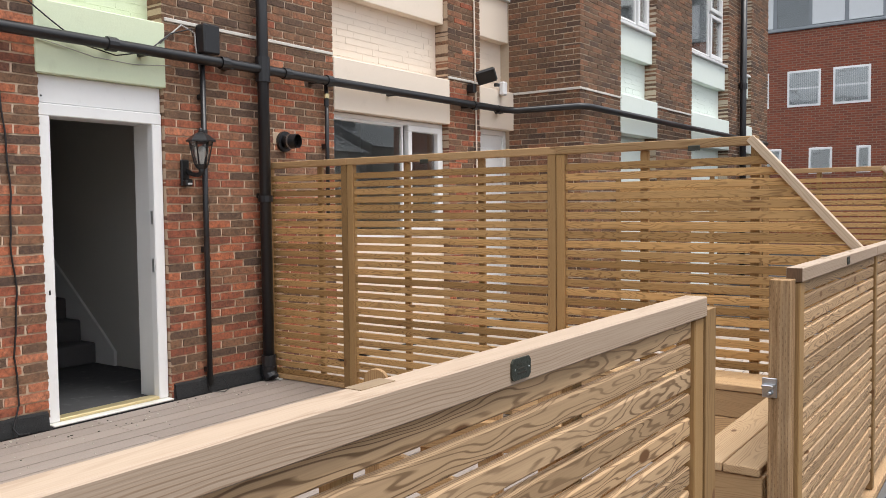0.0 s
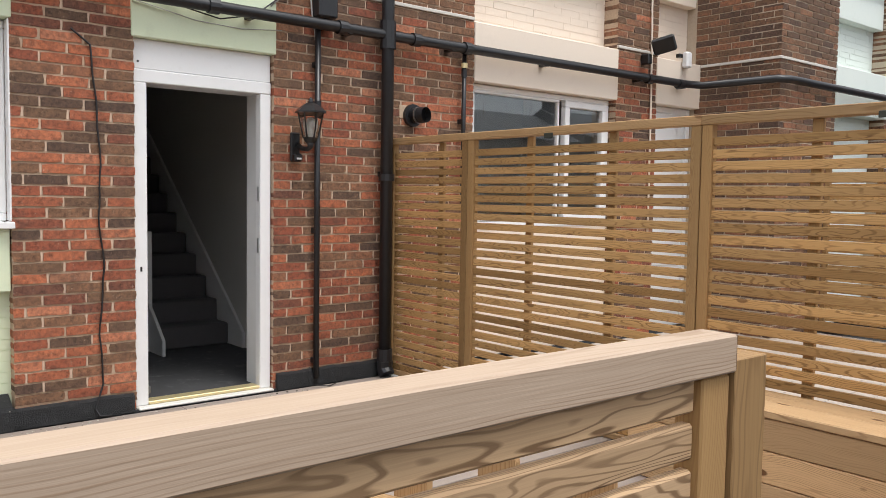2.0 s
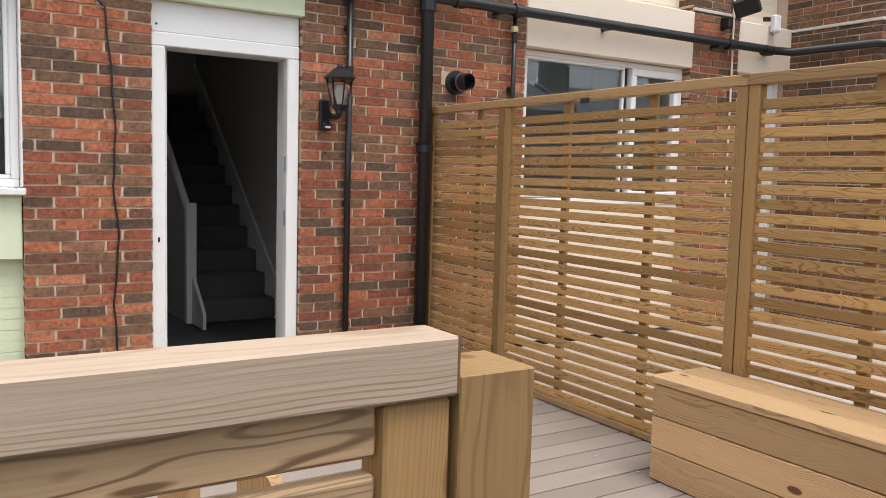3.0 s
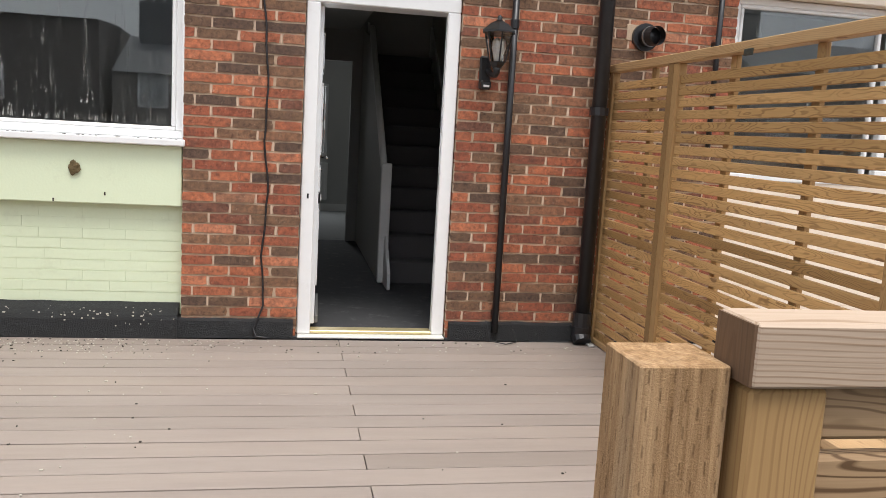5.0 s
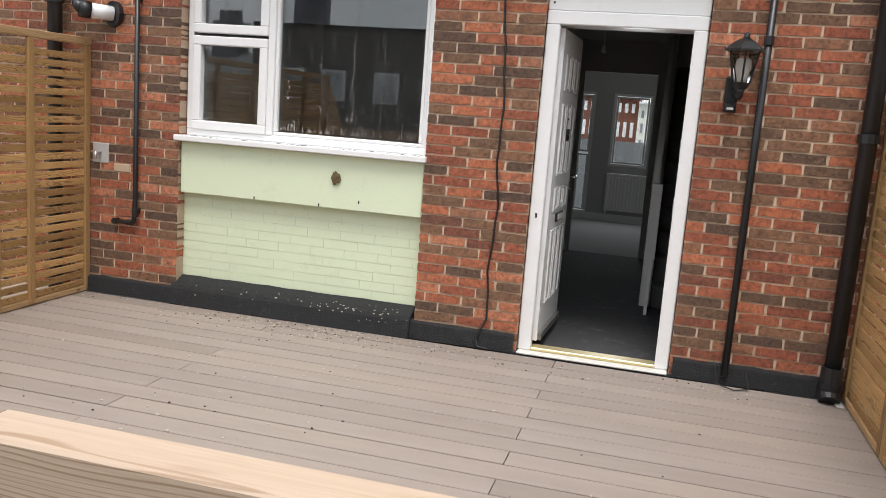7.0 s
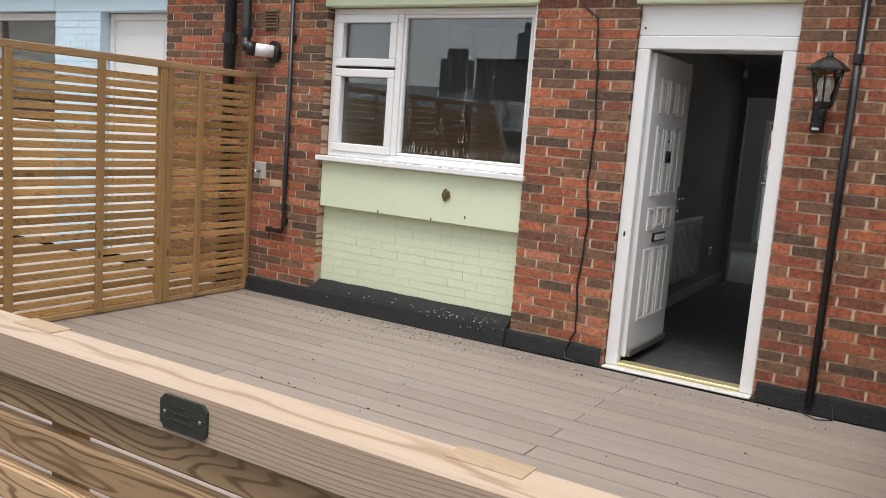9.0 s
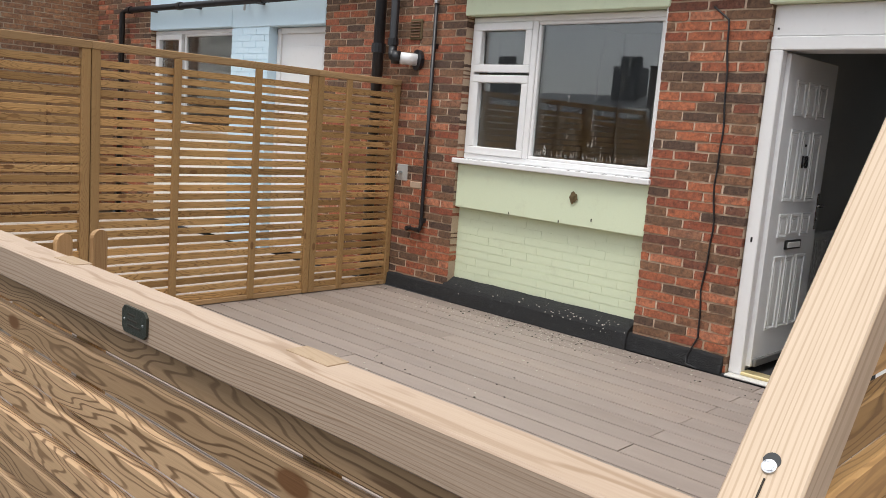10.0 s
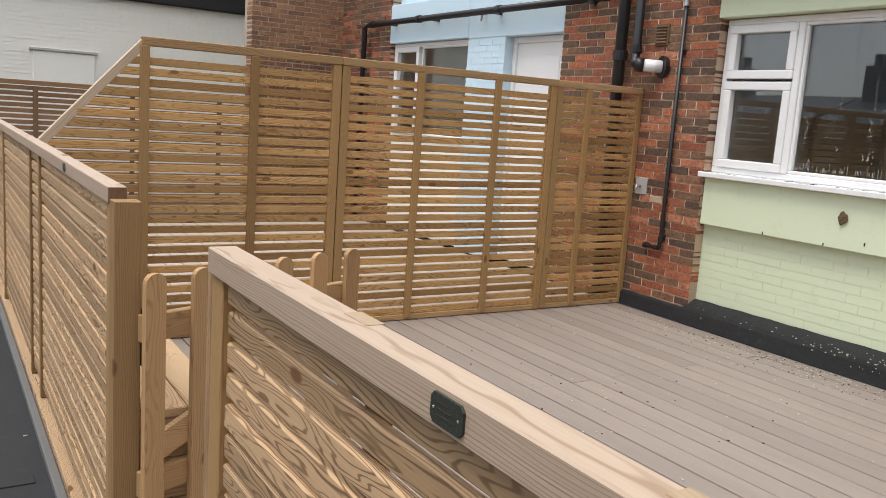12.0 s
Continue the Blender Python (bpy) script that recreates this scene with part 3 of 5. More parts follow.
# own window bay
painted_bricks("wall_panel_1", 0.385, 2.135, 0.12, 0.80, W - 0.085, green_paint, "pale green painted brick panel under the window")
apron = tagged(box("window_apron", (W - 0.2, W - 0.02), (0.388, 2.132), (0.78, 1.135), green_paint, None, 0.006), "pale green rendered apron with a dried nest on it", "wall panel", kind="structure")
for y, z in ((0.95, 0.785), (1.42, 0.785), (1.7, 0.83)):
    tagged(box("screw", (W - 0.021, W - 0.016), (y, y + 0.008), (z, z + 0.02), grit_dark, None, 0.001), "small rusty drip mark on the green apron", "mark")
sill = tagged(box("window_sill", (W - 0.2, W + 0.03), (0.355, 2.15), (1.135, 1.175), upvc, None, 0.006), "white window sill flecked with droppings", "window sill", kind="structure")
window("window_1", 0.39, 2.13, 1.176, 2.29, W - 0.075, [(0.435, 0.99, 1.22, 1.845, True), (0.435, 0.99, 1.865, 2.245, True), (1.04, 2.085, 1.22, 2.245, False)], "white plastic window with two small lights and a dirty pane")
box_m = tagged(box("window_mullion", (W - 0.145, W - 0.07), (0.99, 1.04), (1.22, 2.245), upvc, None, 0.005), "white window mullion", "window", kind="structure")
tagged(box("window_sealant", (W - 0.07, W + 0.003), (2.128, 2.139), (1.18, 2.29), upvc, None, 0.003), "ragged white sealant bead beside the window", "sealant", kind="structure")
beam(0.37, 2.15, 2.295, 2.75, green_paint, "pale green beam over the window")
beam(2.80, 3.765, 2.285, 2.75, green_paint, "pale green beam over the door")
painted_bricks("wall_panel_2", 0.385, 2.135, 2.75, TOP, W - 0.17, green_paint, "pale green painted brick panel above the window")
painted_bricks("wall_panel_3", 2.82, 3.75, 2.75, TOP, W - 0.17, green_paint, "pale green painted brick panel above the door")

# next house, cream
beam(5.545, 7.36, 2.29, 2.765, cream_paint, "cream painted beam, weathered along its top")
beam(7.96, 8.72, 2.31, 2.765, cream_paint, "cream painted beam over the neighbour's door")
painted_bricks("wall_panel_4", 5.545, 7.35, 2.765, 3.36, W - 0.17, cream_paint, "cream painted brick panel")
painted_bricks("wall_panel_5", 7.98, 8.70, 2.765, 3.36, W - 0.17, cream_paint, "cream painted brick panel")
for a, b in ((5.545, 7.35), (7.98, 8.70)):
    tagged(box("upper_apron", (W - 0.3, W - 0.06), (a, b), (3.36, 3.85), cream_paint, None, 0.006), "cream rendered apron below an upper window", "wall panel", kind="structure")
    tagged(box("upper_sill", (W - 0.3, W - 0.02), (a, b), (3.85, 3.89), upvc, None, 0.005), "white upper window sill", "window sill", kind="structure")
    window("upper_window", a, b, 3.89, TOP, W - 0.1, [(a + 0.05, b - 0.05, 3.94, 5.1, False)], "white upper window")
window("window_2", 5.56, 7.34, 1.10, 2.285, W - 0.075, [(5.61, 6.66, 1.15, 2.24, False), (6.72, 7.29, 1.15, 2.24, True)], "neighbour's white plastic window above the fence")
painted_bricks("wall_panel_6", 5.545, 7.35, 0.0, 1.10, W - 0.085, cream_paint, "cream painted brick panel under the neighbour's window")


def panelled_door(name, y0, y1, z0, z1, xf, label):
    d = thing(name, (xf, (y0 + y1) / 2, z0), label, "door", kind="structure")
    box("leaf", (xf - 0.05, xf), (y0 + 0.06, y1 - 0.06), (z0, z1 - 0.06), upvc, d, 0.004)
    for k in range(4):
        box("panel", (xf - 0.01, xf + 0.008), (y0 + 0.16, y1 - 0.16), (z0 + 0.15 + k * 0.5, z0 + 0.57 + k * 0.5), upvc, d, 0.006)
    box("jamb", (xf - 0.08, xf + 0.02), (y0, y0 + 0.06), (z0, z1), upvc, d, 0.005)
    box("jamb", (xf - 0.08, xf + 0.02), (y1 - 0.06, y1), (z0, z1), upvc, d, 0.005)
    box("head", (xf - 0.08, xf + 0.02), (y0 + 0.06, y1 - 0.06), (z1 - 0.06, z1), upvc, d, 0.005)
    return d


panelled_door("door_2", 7.98, 8.70, 0.02, 2.305, W - 0.12, "neighbour's white panelled door")
# next house, pale blue
beam(-4.76, -2.98, 2.29, 2.75, blue_paint, "pale blue beam over a window")
beam(-2.98, -1.40, 2.28, 2.75, blue_paint, "pale blue beam over a door", 0.006)
painted_bricks("wall_panel_7", -4.76, -1.40, 2.75, TOP, W - 0.12, blue_paint, "pale blue painted brick panel")
window("window_3", -4.75, -2.98, 1.15, 2.285, W - 0.06, [(-4.70, -4.12, 1.2, 2.24, True), (-4.07, -3.03, 1.2, 2.24, False)], "white window in the pale blue house")
painted_bricks("wall_panel_8", -4.76, -2.98, 0.0, 1.15, W - 0.085, white_masonry, "white painted brick panel below the window")
panelled_door("door_3", -2.30, -1.40, 0.02, 2.275, W - 0.12, "white panelled door of the blue house")

# bay of the block beyond, with mint panels
BX = -4.25
bay = thing("wall_return_north", (BX, 8.70, 0), "dark brown brick return wall of the projecting block", "brick wall", kind="structure")
box("mortar_core", (-5.4, BX - 0.004), (8.706, 9.0), (0, TOP), mortar_dark, bay, 0)
low, high = [], []
for a, b, c, d, r in courses(-5.2, BX, 0, TOP):
    (high if 1.7 < c < 4.4 else low).append((8.70 + rng.uniform(-0.002, 0.002), a, b, c, d))
joined_bricks("brickwork", low, brick_brown, bay, "-y")
for f, a, b, c, d in high:
    box("brick", (a, b), (f, f + 0.1), (c, d), brick_brown, bay, 0.003)
stripes = ((8.70, 9.85, 1), (9.85, 11.05, 0), (11.05, 12.5, 1), (12.5, 14.35, 0), (14.35, 15.15, 1), (15.15, 15.75, 0), (15.75, 16.9, 1))
for k, (a, b, is_brick) in enumerate(stripes):
    if is_brick:
        pier(f"wall_block_{k + 1}", a, b, 0.0, TOP, xf=BX, front=brick_brown, label="dark brown brick wall of the projecting block")
    else:
        painted_bricks(f"wall_block_panel_{k}", a, b, 0.0, 3.32, BX - 0.17, mint_paint, "pale mint painted panel in the brick block")
        tagged(box("lintel_beam", (BX - 0.3, BX + 0.012), (a - 0.02, b + 0.02), (2.31, 2.80), mint_paint, None, 0.006), "pale mint painted beam", "beam", kind="structure")
        tagged(box("upper_apron", (BX - 0.3, BX - 0.06), (a, b), (3.32, 3.70), mint_paint, None, 0.006), "pale mint rendered apron below a window", "wall panel", kind="structure")
        tagged(box("upper_sill", (BX - 0.3, BX - 0.01), (a - 0.02, b + 0.02), (3.70, 3.74), upvc, None, 0.005), "white upper window sill", "window sill", kind="structure")
        cut = a + (b - a) * 0.62
        window("upper_window", a, b, 3.74, TOP, BX - 0.1, [(a + 0.05, cut, 3.8, 5.4, False), (cut + 0.04, b - 0.05, 3.8, 4.5, True), (cut + 0.04, b - 0.05, 4.55, 5.4, True)], "white upper window in the brick block")
for z, y0, y1, xf in ((2.755, 3.77, 5.54, W), (2.765, 7.35, 7.98, W), (2.72, 8.70, 9.85, BX), (2.72, 11.05, 12.5, BX)):
    tagged(box("flashing_strip", (xf - 0.01, xf + 0.012), (y0, y1), (z + 0.015, z + 0.042), pale_strip, None, 0.004), "pale weathered flashing strip along the brickwork", "flashing", kind="structure")
tagged(box("flashing_strip", (-5.15, BX + 0.012), (8.685, 8.71), (2.735, 2.762), pale_strip, None, 0.004), "pale weathered flashing strip along the brickwork", "flashing", kind="structure")

# blue house side: tan brick return and white building
ret = thing("wall_return_south", (-4.4, -6.2, 0), "tan stock brick return wall", "brick wall", kind="structure")
box("mortar_core", (-5.4, -3.85), (-6.5, -6.205), (-0.2, TOP), mortar_dark, ret, 0)
joined_bricks("brickwork", [(-6.2 + rng.uniform(-0.002, 0.002), a, b, c, d) for a, b, c, d, r in courses(-5.16, -3.845, -0.2, TOP)], brick_tan, ret, "y")
whiteb = thing("white_building", (-1, -9.2, -0.2), "white painted brick building with a black roof edge", "building")
box("wall", (-12, 5), (-12, -9.206), (-0.2, 2.86), white_masonry, whiteb, 0)
joined_boxes("brickwork", [(a, b, -9.3, -9.2 + rng.uniform(-0.002, 0.002), c, d) for a, b, c, d, r in courses(-5.4, 2.0, 0.9, 2.86)], white_masonry, whiteb, "stuff")
box("roof_edge", (-12, 5), (-12.1, -9.10), (2.86, 3.25), black_pipe, whiteb, 0.02)
box("blocked_window", (-2.4, -1.55), (-9.21, -9.17), (1.1, 1.99), white_masonry, whiteb, 0.01)
box("lintel", (-2.45, -1.5), (-9.21, -9.15), (1.99, 2.03), lead, whiteb, 0.005)

# far red brick building
fb = thing("far_brick_building", (-4, 28, -0.2), "red brick office building with white windows and a glazed top storey", "building")
far_brick, nt, b = shader("far_red_brickwork")
tcb = nt.nodes.new("ShaderNodeTexCoord").outputs["Object"]
sp = nt.nodes.new("ShaderNodeSeparateXYZ")
nt.links.new(tcb, sp.inputs[0])
cb = nt.nodes.new("ShaderNodeCombineXYZ")
nt.links.new(sp.outputs["X"], cb.inputs[0])
nt.links.new(sp.outputs["Z"], cb.inputs[1])
bt = node(nt, "ShaderNodeTexBrick", Scale=1.0, Mortar_Size=0.012, Brick_Width=0.23, Row_Height=0.075)
bt.inputs["Color1"].default_value, bt.inputs["Color2"].default_value, bt.inputs["Mortar"].default_value = (0.26, 0.062, 0.03, 1), (0.15, 0.042, 0.026, 1), (0.22, 0.14, 0.10, 1)
nt.links.new(cb.outputs[0], bt.inputs["Vector"])
nt.links.new(mixc(nt, 0.2, bt.outputs["Color"], ramp(nt, noisef(nt, place(nt), 1.2), (0.3, (0.14, 0.042, 0.026)), (0.7, (0.27, 0.07, 0.035)))), b.inputs["Base Color"])
b.inputs["Roughness"].default_value = 0.9
FY = 28.0
far_windows = [(-7.6, -7.0), (-6.44, -5.45), (-5.10, -4.05), (-3.55, -2.5), (-2.0, -0.95)]
box("wall", (-14, 12), (FY, FY + 8), (-0.2, 6.82), far_brick, fb, 0)
for a, b_ in far_windows:
    win = box("window", (a, b_), (FY - 0.02, FY + 0.02), (4.42, 5.56), upvc, fb, 0.01)
    box("pane", (a + 0.07, b_ - 0.07), (FY - 0.03, FY - 0.022), (4.50, 4.97), pane_m, win, 0)
    box("pane", (a + 0.07, b_ - 0.07), (FY - 0.03, FY - 0.022), (5.03, 5.49), pane_m, win, 0)
    joined_boxes("curtain", [(a + 0.07 + 0.06 * k, a + 0.11 + 0.06 * k, FY - 0.0215, FY - 0.0205 + 0.0004 * (k % 2), 4.5, 5.49) for k in range(int((b_ - a - 0.14) / 0.06))], curtain_m, win)
for a, b_ in ((-5.78, -5.10), (-4.42, -4.02), (-3.2, -2.5), (-7.3, -6.6)):
    win = box("window", (a, b_), (FY - 0.02, FY + 0.02), (2.3, 3.12), upvc, fb, 0.01)
    box("pane", (a + 0.07, b_ - 0.07), (FY - 0.03, FY - 0.022), (2.37, 3.05), pane_m, win, 0)
box("glazed_storey", (-14, 12), (FY + 0.15, FY + 8), (6.82, 8.4), render_grey, fb, 0)
box("coping", (-14, 12), (FY - 0.06, FY + 8), (6.82, 6.92), render_grey, fb, 0.02)
for k in range(20):
    a = -10 + k * 1.05
    box("glazing", (a + 0.05, a + 0.98), (FY + 0.12, FY + 0.149), (6.98, 8.1), curtain_m if k % 3 else pane_m, fb, 0.01)
box("roof", (-14.2, 12.2), (FY - 0.1, FY + 8.2), (8.4, 8.7), upvc, fb, 0.03)

# the row behind the walker, seen in the window panes
for k, (y, w, h, peak, mat) in enumerate(((-34, 9, 2.0, 1.6, sooty_wall), (-25, 8.6, 2.3, 1.5, sooty_wall), (-18.4, 4.4, 2.2, 1.6, dark_wall), (-10.5, 11, 5.0, 0.2, dark_wall), (0, 9, 3.0, 1.8, sooty_wall), (9.5, 9, 3.2, 2.0, dark_wall), (19, 9, 4.0, 2.0, sooty_wall), (28.5, 9, 5.0, 2.0, dark_wall), (38, 9, 5.0, 2.0, sooty_wall), (47.5, 9, 5.5, 2.0, dark_wall), (57, 9, 5.5, 2.0, sooty_wall))):
    hs = thing("terrace_house", (26, y, -0.2), "terraced house with slate roof and chimney", "house", "terraced houses behind the flat roof")
    box("wall", (26, 34), (y - w / 2, y + w / 2), (-0.2, h), mat, hs, 0)
    part("roof", prism([(26 - 0.3, h), (34.3, h), (30, h + peak)], w, "y"), slate, hs, centre=(0, y - w / 2, 0))
    ch = box("chimney", (29.2, 30.4), (y - w / 2 + 0.5, y - w / 2 + 2.0), (h, h + peak + 1.5), slate, hs, 0.02)
    for j in range(3):
        box("chimney_pot", (29.6, 29.95), (y - w / 2 + 0.65 + 0.45 * j, y - w / 2 + 0.95 + 0.45 * j), (h + peak + 1.5, h + peak + 2.1), slate, hs, 0.05)
    for j in range(3):
        win = box("window", (25.95, 26.03), (y - w / 2 + 1 + 2.6 * j, y - w / 2 + 2.2 + 2.6 * j), (1.6, 3.0), upvc, hs, 0.02)
        box("pane", (25.94, 25.948), (y - w / 2 + 1.1 + 2.6 * j, y - w / 2 + 2.1 + 2.6 * j), (1.7, 2.9), pane_m, win, 0)
# low brick parapet of the flat roof, behind the walker
tagged(box("parapet", (5.5, 5.8), (-14, 20), (-0.2, 0.8), brick_brown, None, 0.01), "low brick parapet at the edge of the flat roof", "parapet wall", kind="structure")

# roof and back of the houses, closing the rooms
tagged(box("roof", (-13.4, W - 0.2), (-6.2, 8.9), (TOP, TOP + 0.3), slate, None, 0.02), "flat roof over the house row", "roof", kind="structure")
tagged(box("roof_block", (-13.4, BX - 0.2), (8.9, 16.9), (TOP, TOP + 0.3), slate, None, 0.02), "flat roof over the brick block", "roof", kind="structure")

# felt upstand along the wall foot
def felt_strip(y0, y1, profile, label):
    """A strip of roofing felt dressed up the wall, a little uneven along its length."""
    bm = bmesh.new()
    n = max(8, int((y1 - y0) / 0.05))
    rings = []
    for i in range(n + 1):
        y = y0 + (y1 - y0) * i / n
        rings.append([bm.verts.new((x + (0.008 * noise.noise((y * 5, z * 20, 1.0)) if 0 < k < len(profile) - 1 else 0), y, z + (0.007 * noise.noise((y * 7, 3.0, z * 9)) if z > 0.02 else 0))) for k, (x, z) in enumerate(profile)])
    m = len(profile)
    for p, q in zip(rings, rings[1:]):
        for k in range(m):
            bm.faces.new((p[k], p[(k + 1) % m], q[(k + 1) % m], q[k]))
    bm.faces.new(rings[0])
    bm.faces.new(rings[-1][::-1])
    bmesh.ops.recalc_face_normals(bm, faces=bm.faces[:])
    return tagged(part("felt_upstand", bm, felt, None), label, "upstand", kind="structure")


for a, b in ((-0.33, 0.36), (2.12, 2.80), (3.77, 4.70)):
    felt_strip(a, b, ((W - 0.04, 0.118), (W + 0.006, 0.118), (W + 0.024, 0.105), (W + 0.03, 0.05), (W + 0.036, 0.003), (W - 0.04, 0.003)), "black mineral felt upstand at the wall foot")
felt_strip(0.36, 2.12, ((W - 0.10, 0.19), (W - 0.08, 0.19), (W - 0.02, 0.16), (W + 0.02, 0.135), (W + 0.04, 0.11), (W + 0.048, 0.06), (W + 0.058, 0.003), (W - 0.10, 0.003)), "black mineral felt upstand below the green panel")

# ---- rooms behind the door ----
def shell(name, x, y, z, material, label, category="wall"):
    return tagged(box(name, x, y, z, material, None, 0), label, category, kind="structure")


shell("hall_floor", (-9.55, W + 0.02), (2.5, 4.30), (-0.1, 0.012), vinyl, "dark grey patterned vinyl hall floor", "floor")
shell("hall_wall_south", (-9.55, W - 0.29), (2.40, 2.56), (0, 2.36), inner_wall, "white plaster hall wall")
shell("hall_wall_north", (-12.9, W - 0.29), (4.28, 4.45), (0, TOP), inner_wall, "white plaster stair wall")
shell("hall_ceiling", (-9.55, W - 0.3), (2.40, 3.46), (2.36, 2.46), inner_wall, "plain hall ceiling", "ceiling")
shell("stair_ceiling", (-7.3, W - 0.3), (3.46, 4.28), (2.36, 2.46), inner_wall, "plain ceiling before the stairs", "ceiling")
# walls farther in use the plaster that has shade in its colour
shell("stub_wall", (-9.62, -9.50), (3.40, 4.28), (0, TOP), inner_shade, "plaster wall beside the inner doorway, shade in its colour")
shell("doorway_nib", (-9.62, -9.50), (2.40, 2.62), (0, 2.46), inner_shade, "plaster nib wall beside the inner doorway, shade in its colour")
shell("doorway_head", (-9.62, -9.50), (2.62, 3.40), (2.02, 2.46), inner_shade, "wall over the inner doorway")
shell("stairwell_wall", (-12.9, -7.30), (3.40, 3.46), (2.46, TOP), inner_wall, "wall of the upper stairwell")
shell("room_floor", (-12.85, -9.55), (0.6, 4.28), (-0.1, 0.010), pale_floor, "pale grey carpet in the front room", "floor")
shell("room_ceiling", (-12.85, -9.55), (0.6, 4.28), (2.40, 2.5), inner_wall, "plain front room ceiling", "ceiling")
shell("room_wall_south", (-12.85, -9.55), (0.5, 0.6), (0, 2.4), inner_shade, "front room wall, shade in its colour")
shell("room_wall_east", (-9.62, -9.50), (0.5, 2.40), (0, 2.4), inner_shade, "front room wall, shade in its colour")
WY0, WY1, WZ0, WZ1 = 2.73, 3.30, 0.84, 1.93
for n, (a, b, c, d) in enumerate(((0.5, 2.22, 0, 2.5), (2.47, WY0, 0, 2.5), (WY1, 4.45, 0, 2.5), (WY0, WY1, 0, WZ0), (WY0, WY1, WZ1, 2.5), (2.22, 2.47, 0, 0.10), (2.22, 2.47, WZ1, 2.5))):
    shell(f"room_wall_west_{n + 1}", (-13.05, -12.85), (a, b), (c, d), inner_shade, "front room wall with a window, shade in its colour")
window("window_4", WY0, WY1, WZ0, WZ1, -12.86, [(WY0 + 0.05, WY1 - 0.05, WZ0 + 0.05, WZ1 - 0.05, False)], "white window at the front of the house")
window("window_5", 2.22, 2.47, 0.10, WZ1, -12.86, [(2.265, 2.425, 0.15, 1.0, False), (2.265, 2.425, 1.03, WZ1 - 0.05, False)], "tall white glazed door at the front of the house")
shell("room_skirting", (-12.85, -12.83), (0.6, 4.28), (0.01, 0.12), inner_white, "white skirting board", "skirting")
shell("hall_skirting", (-9.5, W - 0.3), (2.56, 2.575), (0.012, 0.11), inner_white, "white skirting board", "skirting")
# window rooms, dark and empty; part of the dimness is painted into the plaster
shell("kitchen_back", (-7.6, -7.5), (0.2, 2.40), (-0.1, 2.46), inner_shade, "wall of the room behind the window, shade in its colour")
shell("kitchen_side", (-7.6, W - 0.3), (0.2, 0.38), (-0.1, 2.46), inner_shade, "wall of the room behind the window, shade in its colour")
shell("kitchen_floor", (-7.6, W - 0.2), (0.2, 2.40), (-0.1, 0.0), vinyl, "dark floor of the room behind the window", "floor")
shell("kitchen_ceiling", (-7.6, W - 0.2), (0.2, 2.40), (2.46, 2.56), inner_shade, "ceiling of the room behind the window", "ceiling")
# neighbours' rooms, plaster coloured darker for the shade indoors
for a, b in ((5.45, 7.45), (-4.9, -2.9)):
    shell("neighbour_room", (-6.6, -6.5), (a, b), (0, 2.6), inner_shade, "wall of a neighbour's room, shade in its colour")
    shell("neighbour_ceiling", (-6.6, W - 0.3), (a, b), (2.4, 2.5), inner_shade, "ceiling of a neighbour's room", "ceiling")
    shell("neighbour_floor", (-6.6, W - 0.3), (a, b), (0, 0.1), inner_shade, "floor of a neighbour's room", "floor")
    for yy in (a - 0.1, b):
        shell("neighbour_side", (-6.6, W - 0.3), (yy, yy + 0.1), (0, 2.5), inner_shade, "side wall of a neighbour's room")
# behind the upper windows, back walls with room shade in their colour
shell("upper_back", (-6.4, -6.3), (5.4, 8.7), (3.0, TOP), inner_shade, "wall behind the upper windows, shade in its colour")
shell("block_back", (-5.6, -5.5), (8.8, 16.9), (-0.1, TOP), inner_shade, "wall behind the block's windows, shade in its colour")

# street front seen through the house
sf = thing("street_building", (-110, 3, -12), "red brick street building with white sash windows and a white neighbour", "building")
SX = -110.0
box("wall", (SX - 8, SX), (-16, -0.8), (-12, 5.0), brick_red, sf, 0)
box("wall", (SX - 8, SX), (5.3, 22), (-12, 4.0), brick_red, sf, 0)
box("white_wall", (SX - 8, SX + 0.3), (-0.8, 5.3), (-12, 4.3), white_masonry, sf, 0)
box("cornice", (SX - 8, SX + 0.6), (-16, -0.8), (5.0, 5.35), upvc, sf, 0.03)
box("cornice", (SX - 8, SX + 0.9), (-0.8, 5.3), (4.3, 4.6), upvc, sf, 0.03)
part("pediment", prism([(-0.6, 4.6), (5.0, 4.6), (2.0, 5.9)], 0.8, "x"), white_masonry, sf, centre=(SX - 0.3, 0, 0))
part("roof", prism([(SX - 8, 5.35), (SX + 0.4, 5.35), (SX - 4, 9.0)], 15.2, "y"), slate, sf, centre=(0, -16, 0))
box("low_roof", (SX + 8, SX + 20), (-20, 24), (-12, -1.5), render_grey, sf, 0)
for zz, hh in ((3.1, 1.2), (0.0, 1.9), (-3.2, 1.9)):
    for k in range(17):
        yy = -15.6 + 0.87 * k
        box("window", (SX - 0.05, SX + 0.08), (yy, yy + 0.42), (zz, zz + hh), upvc, sf, 0.02)
for zz, hh in ((2.6, 0.9), (0.7, 1.2), (-1.4, 1.2)):
    for k in range(9):
        yy = 5.7 + 1.1 * k
        box("window", (SX - 0.05, SX + 0.08), (yy, yy + 0.35), (zz, zz + hh), upvc, sf, 0.02)
    for k in range(6):
        yy = -0.4 + 0.95 * k
        box("window", (SX + 0.2, SX + 0.38), (yy, yy + 0.32), (zz, zz + hh), render_grey, sf, 0.02)
# daylight of the street through the front window
win_light = new("window_daylight", bpy.data.lights.new("window_daylight", "AREA"))
win_light.data.shape, win_light.data.size, win_light.data.size_y = "RECTANGLE", 0.5, 0.95
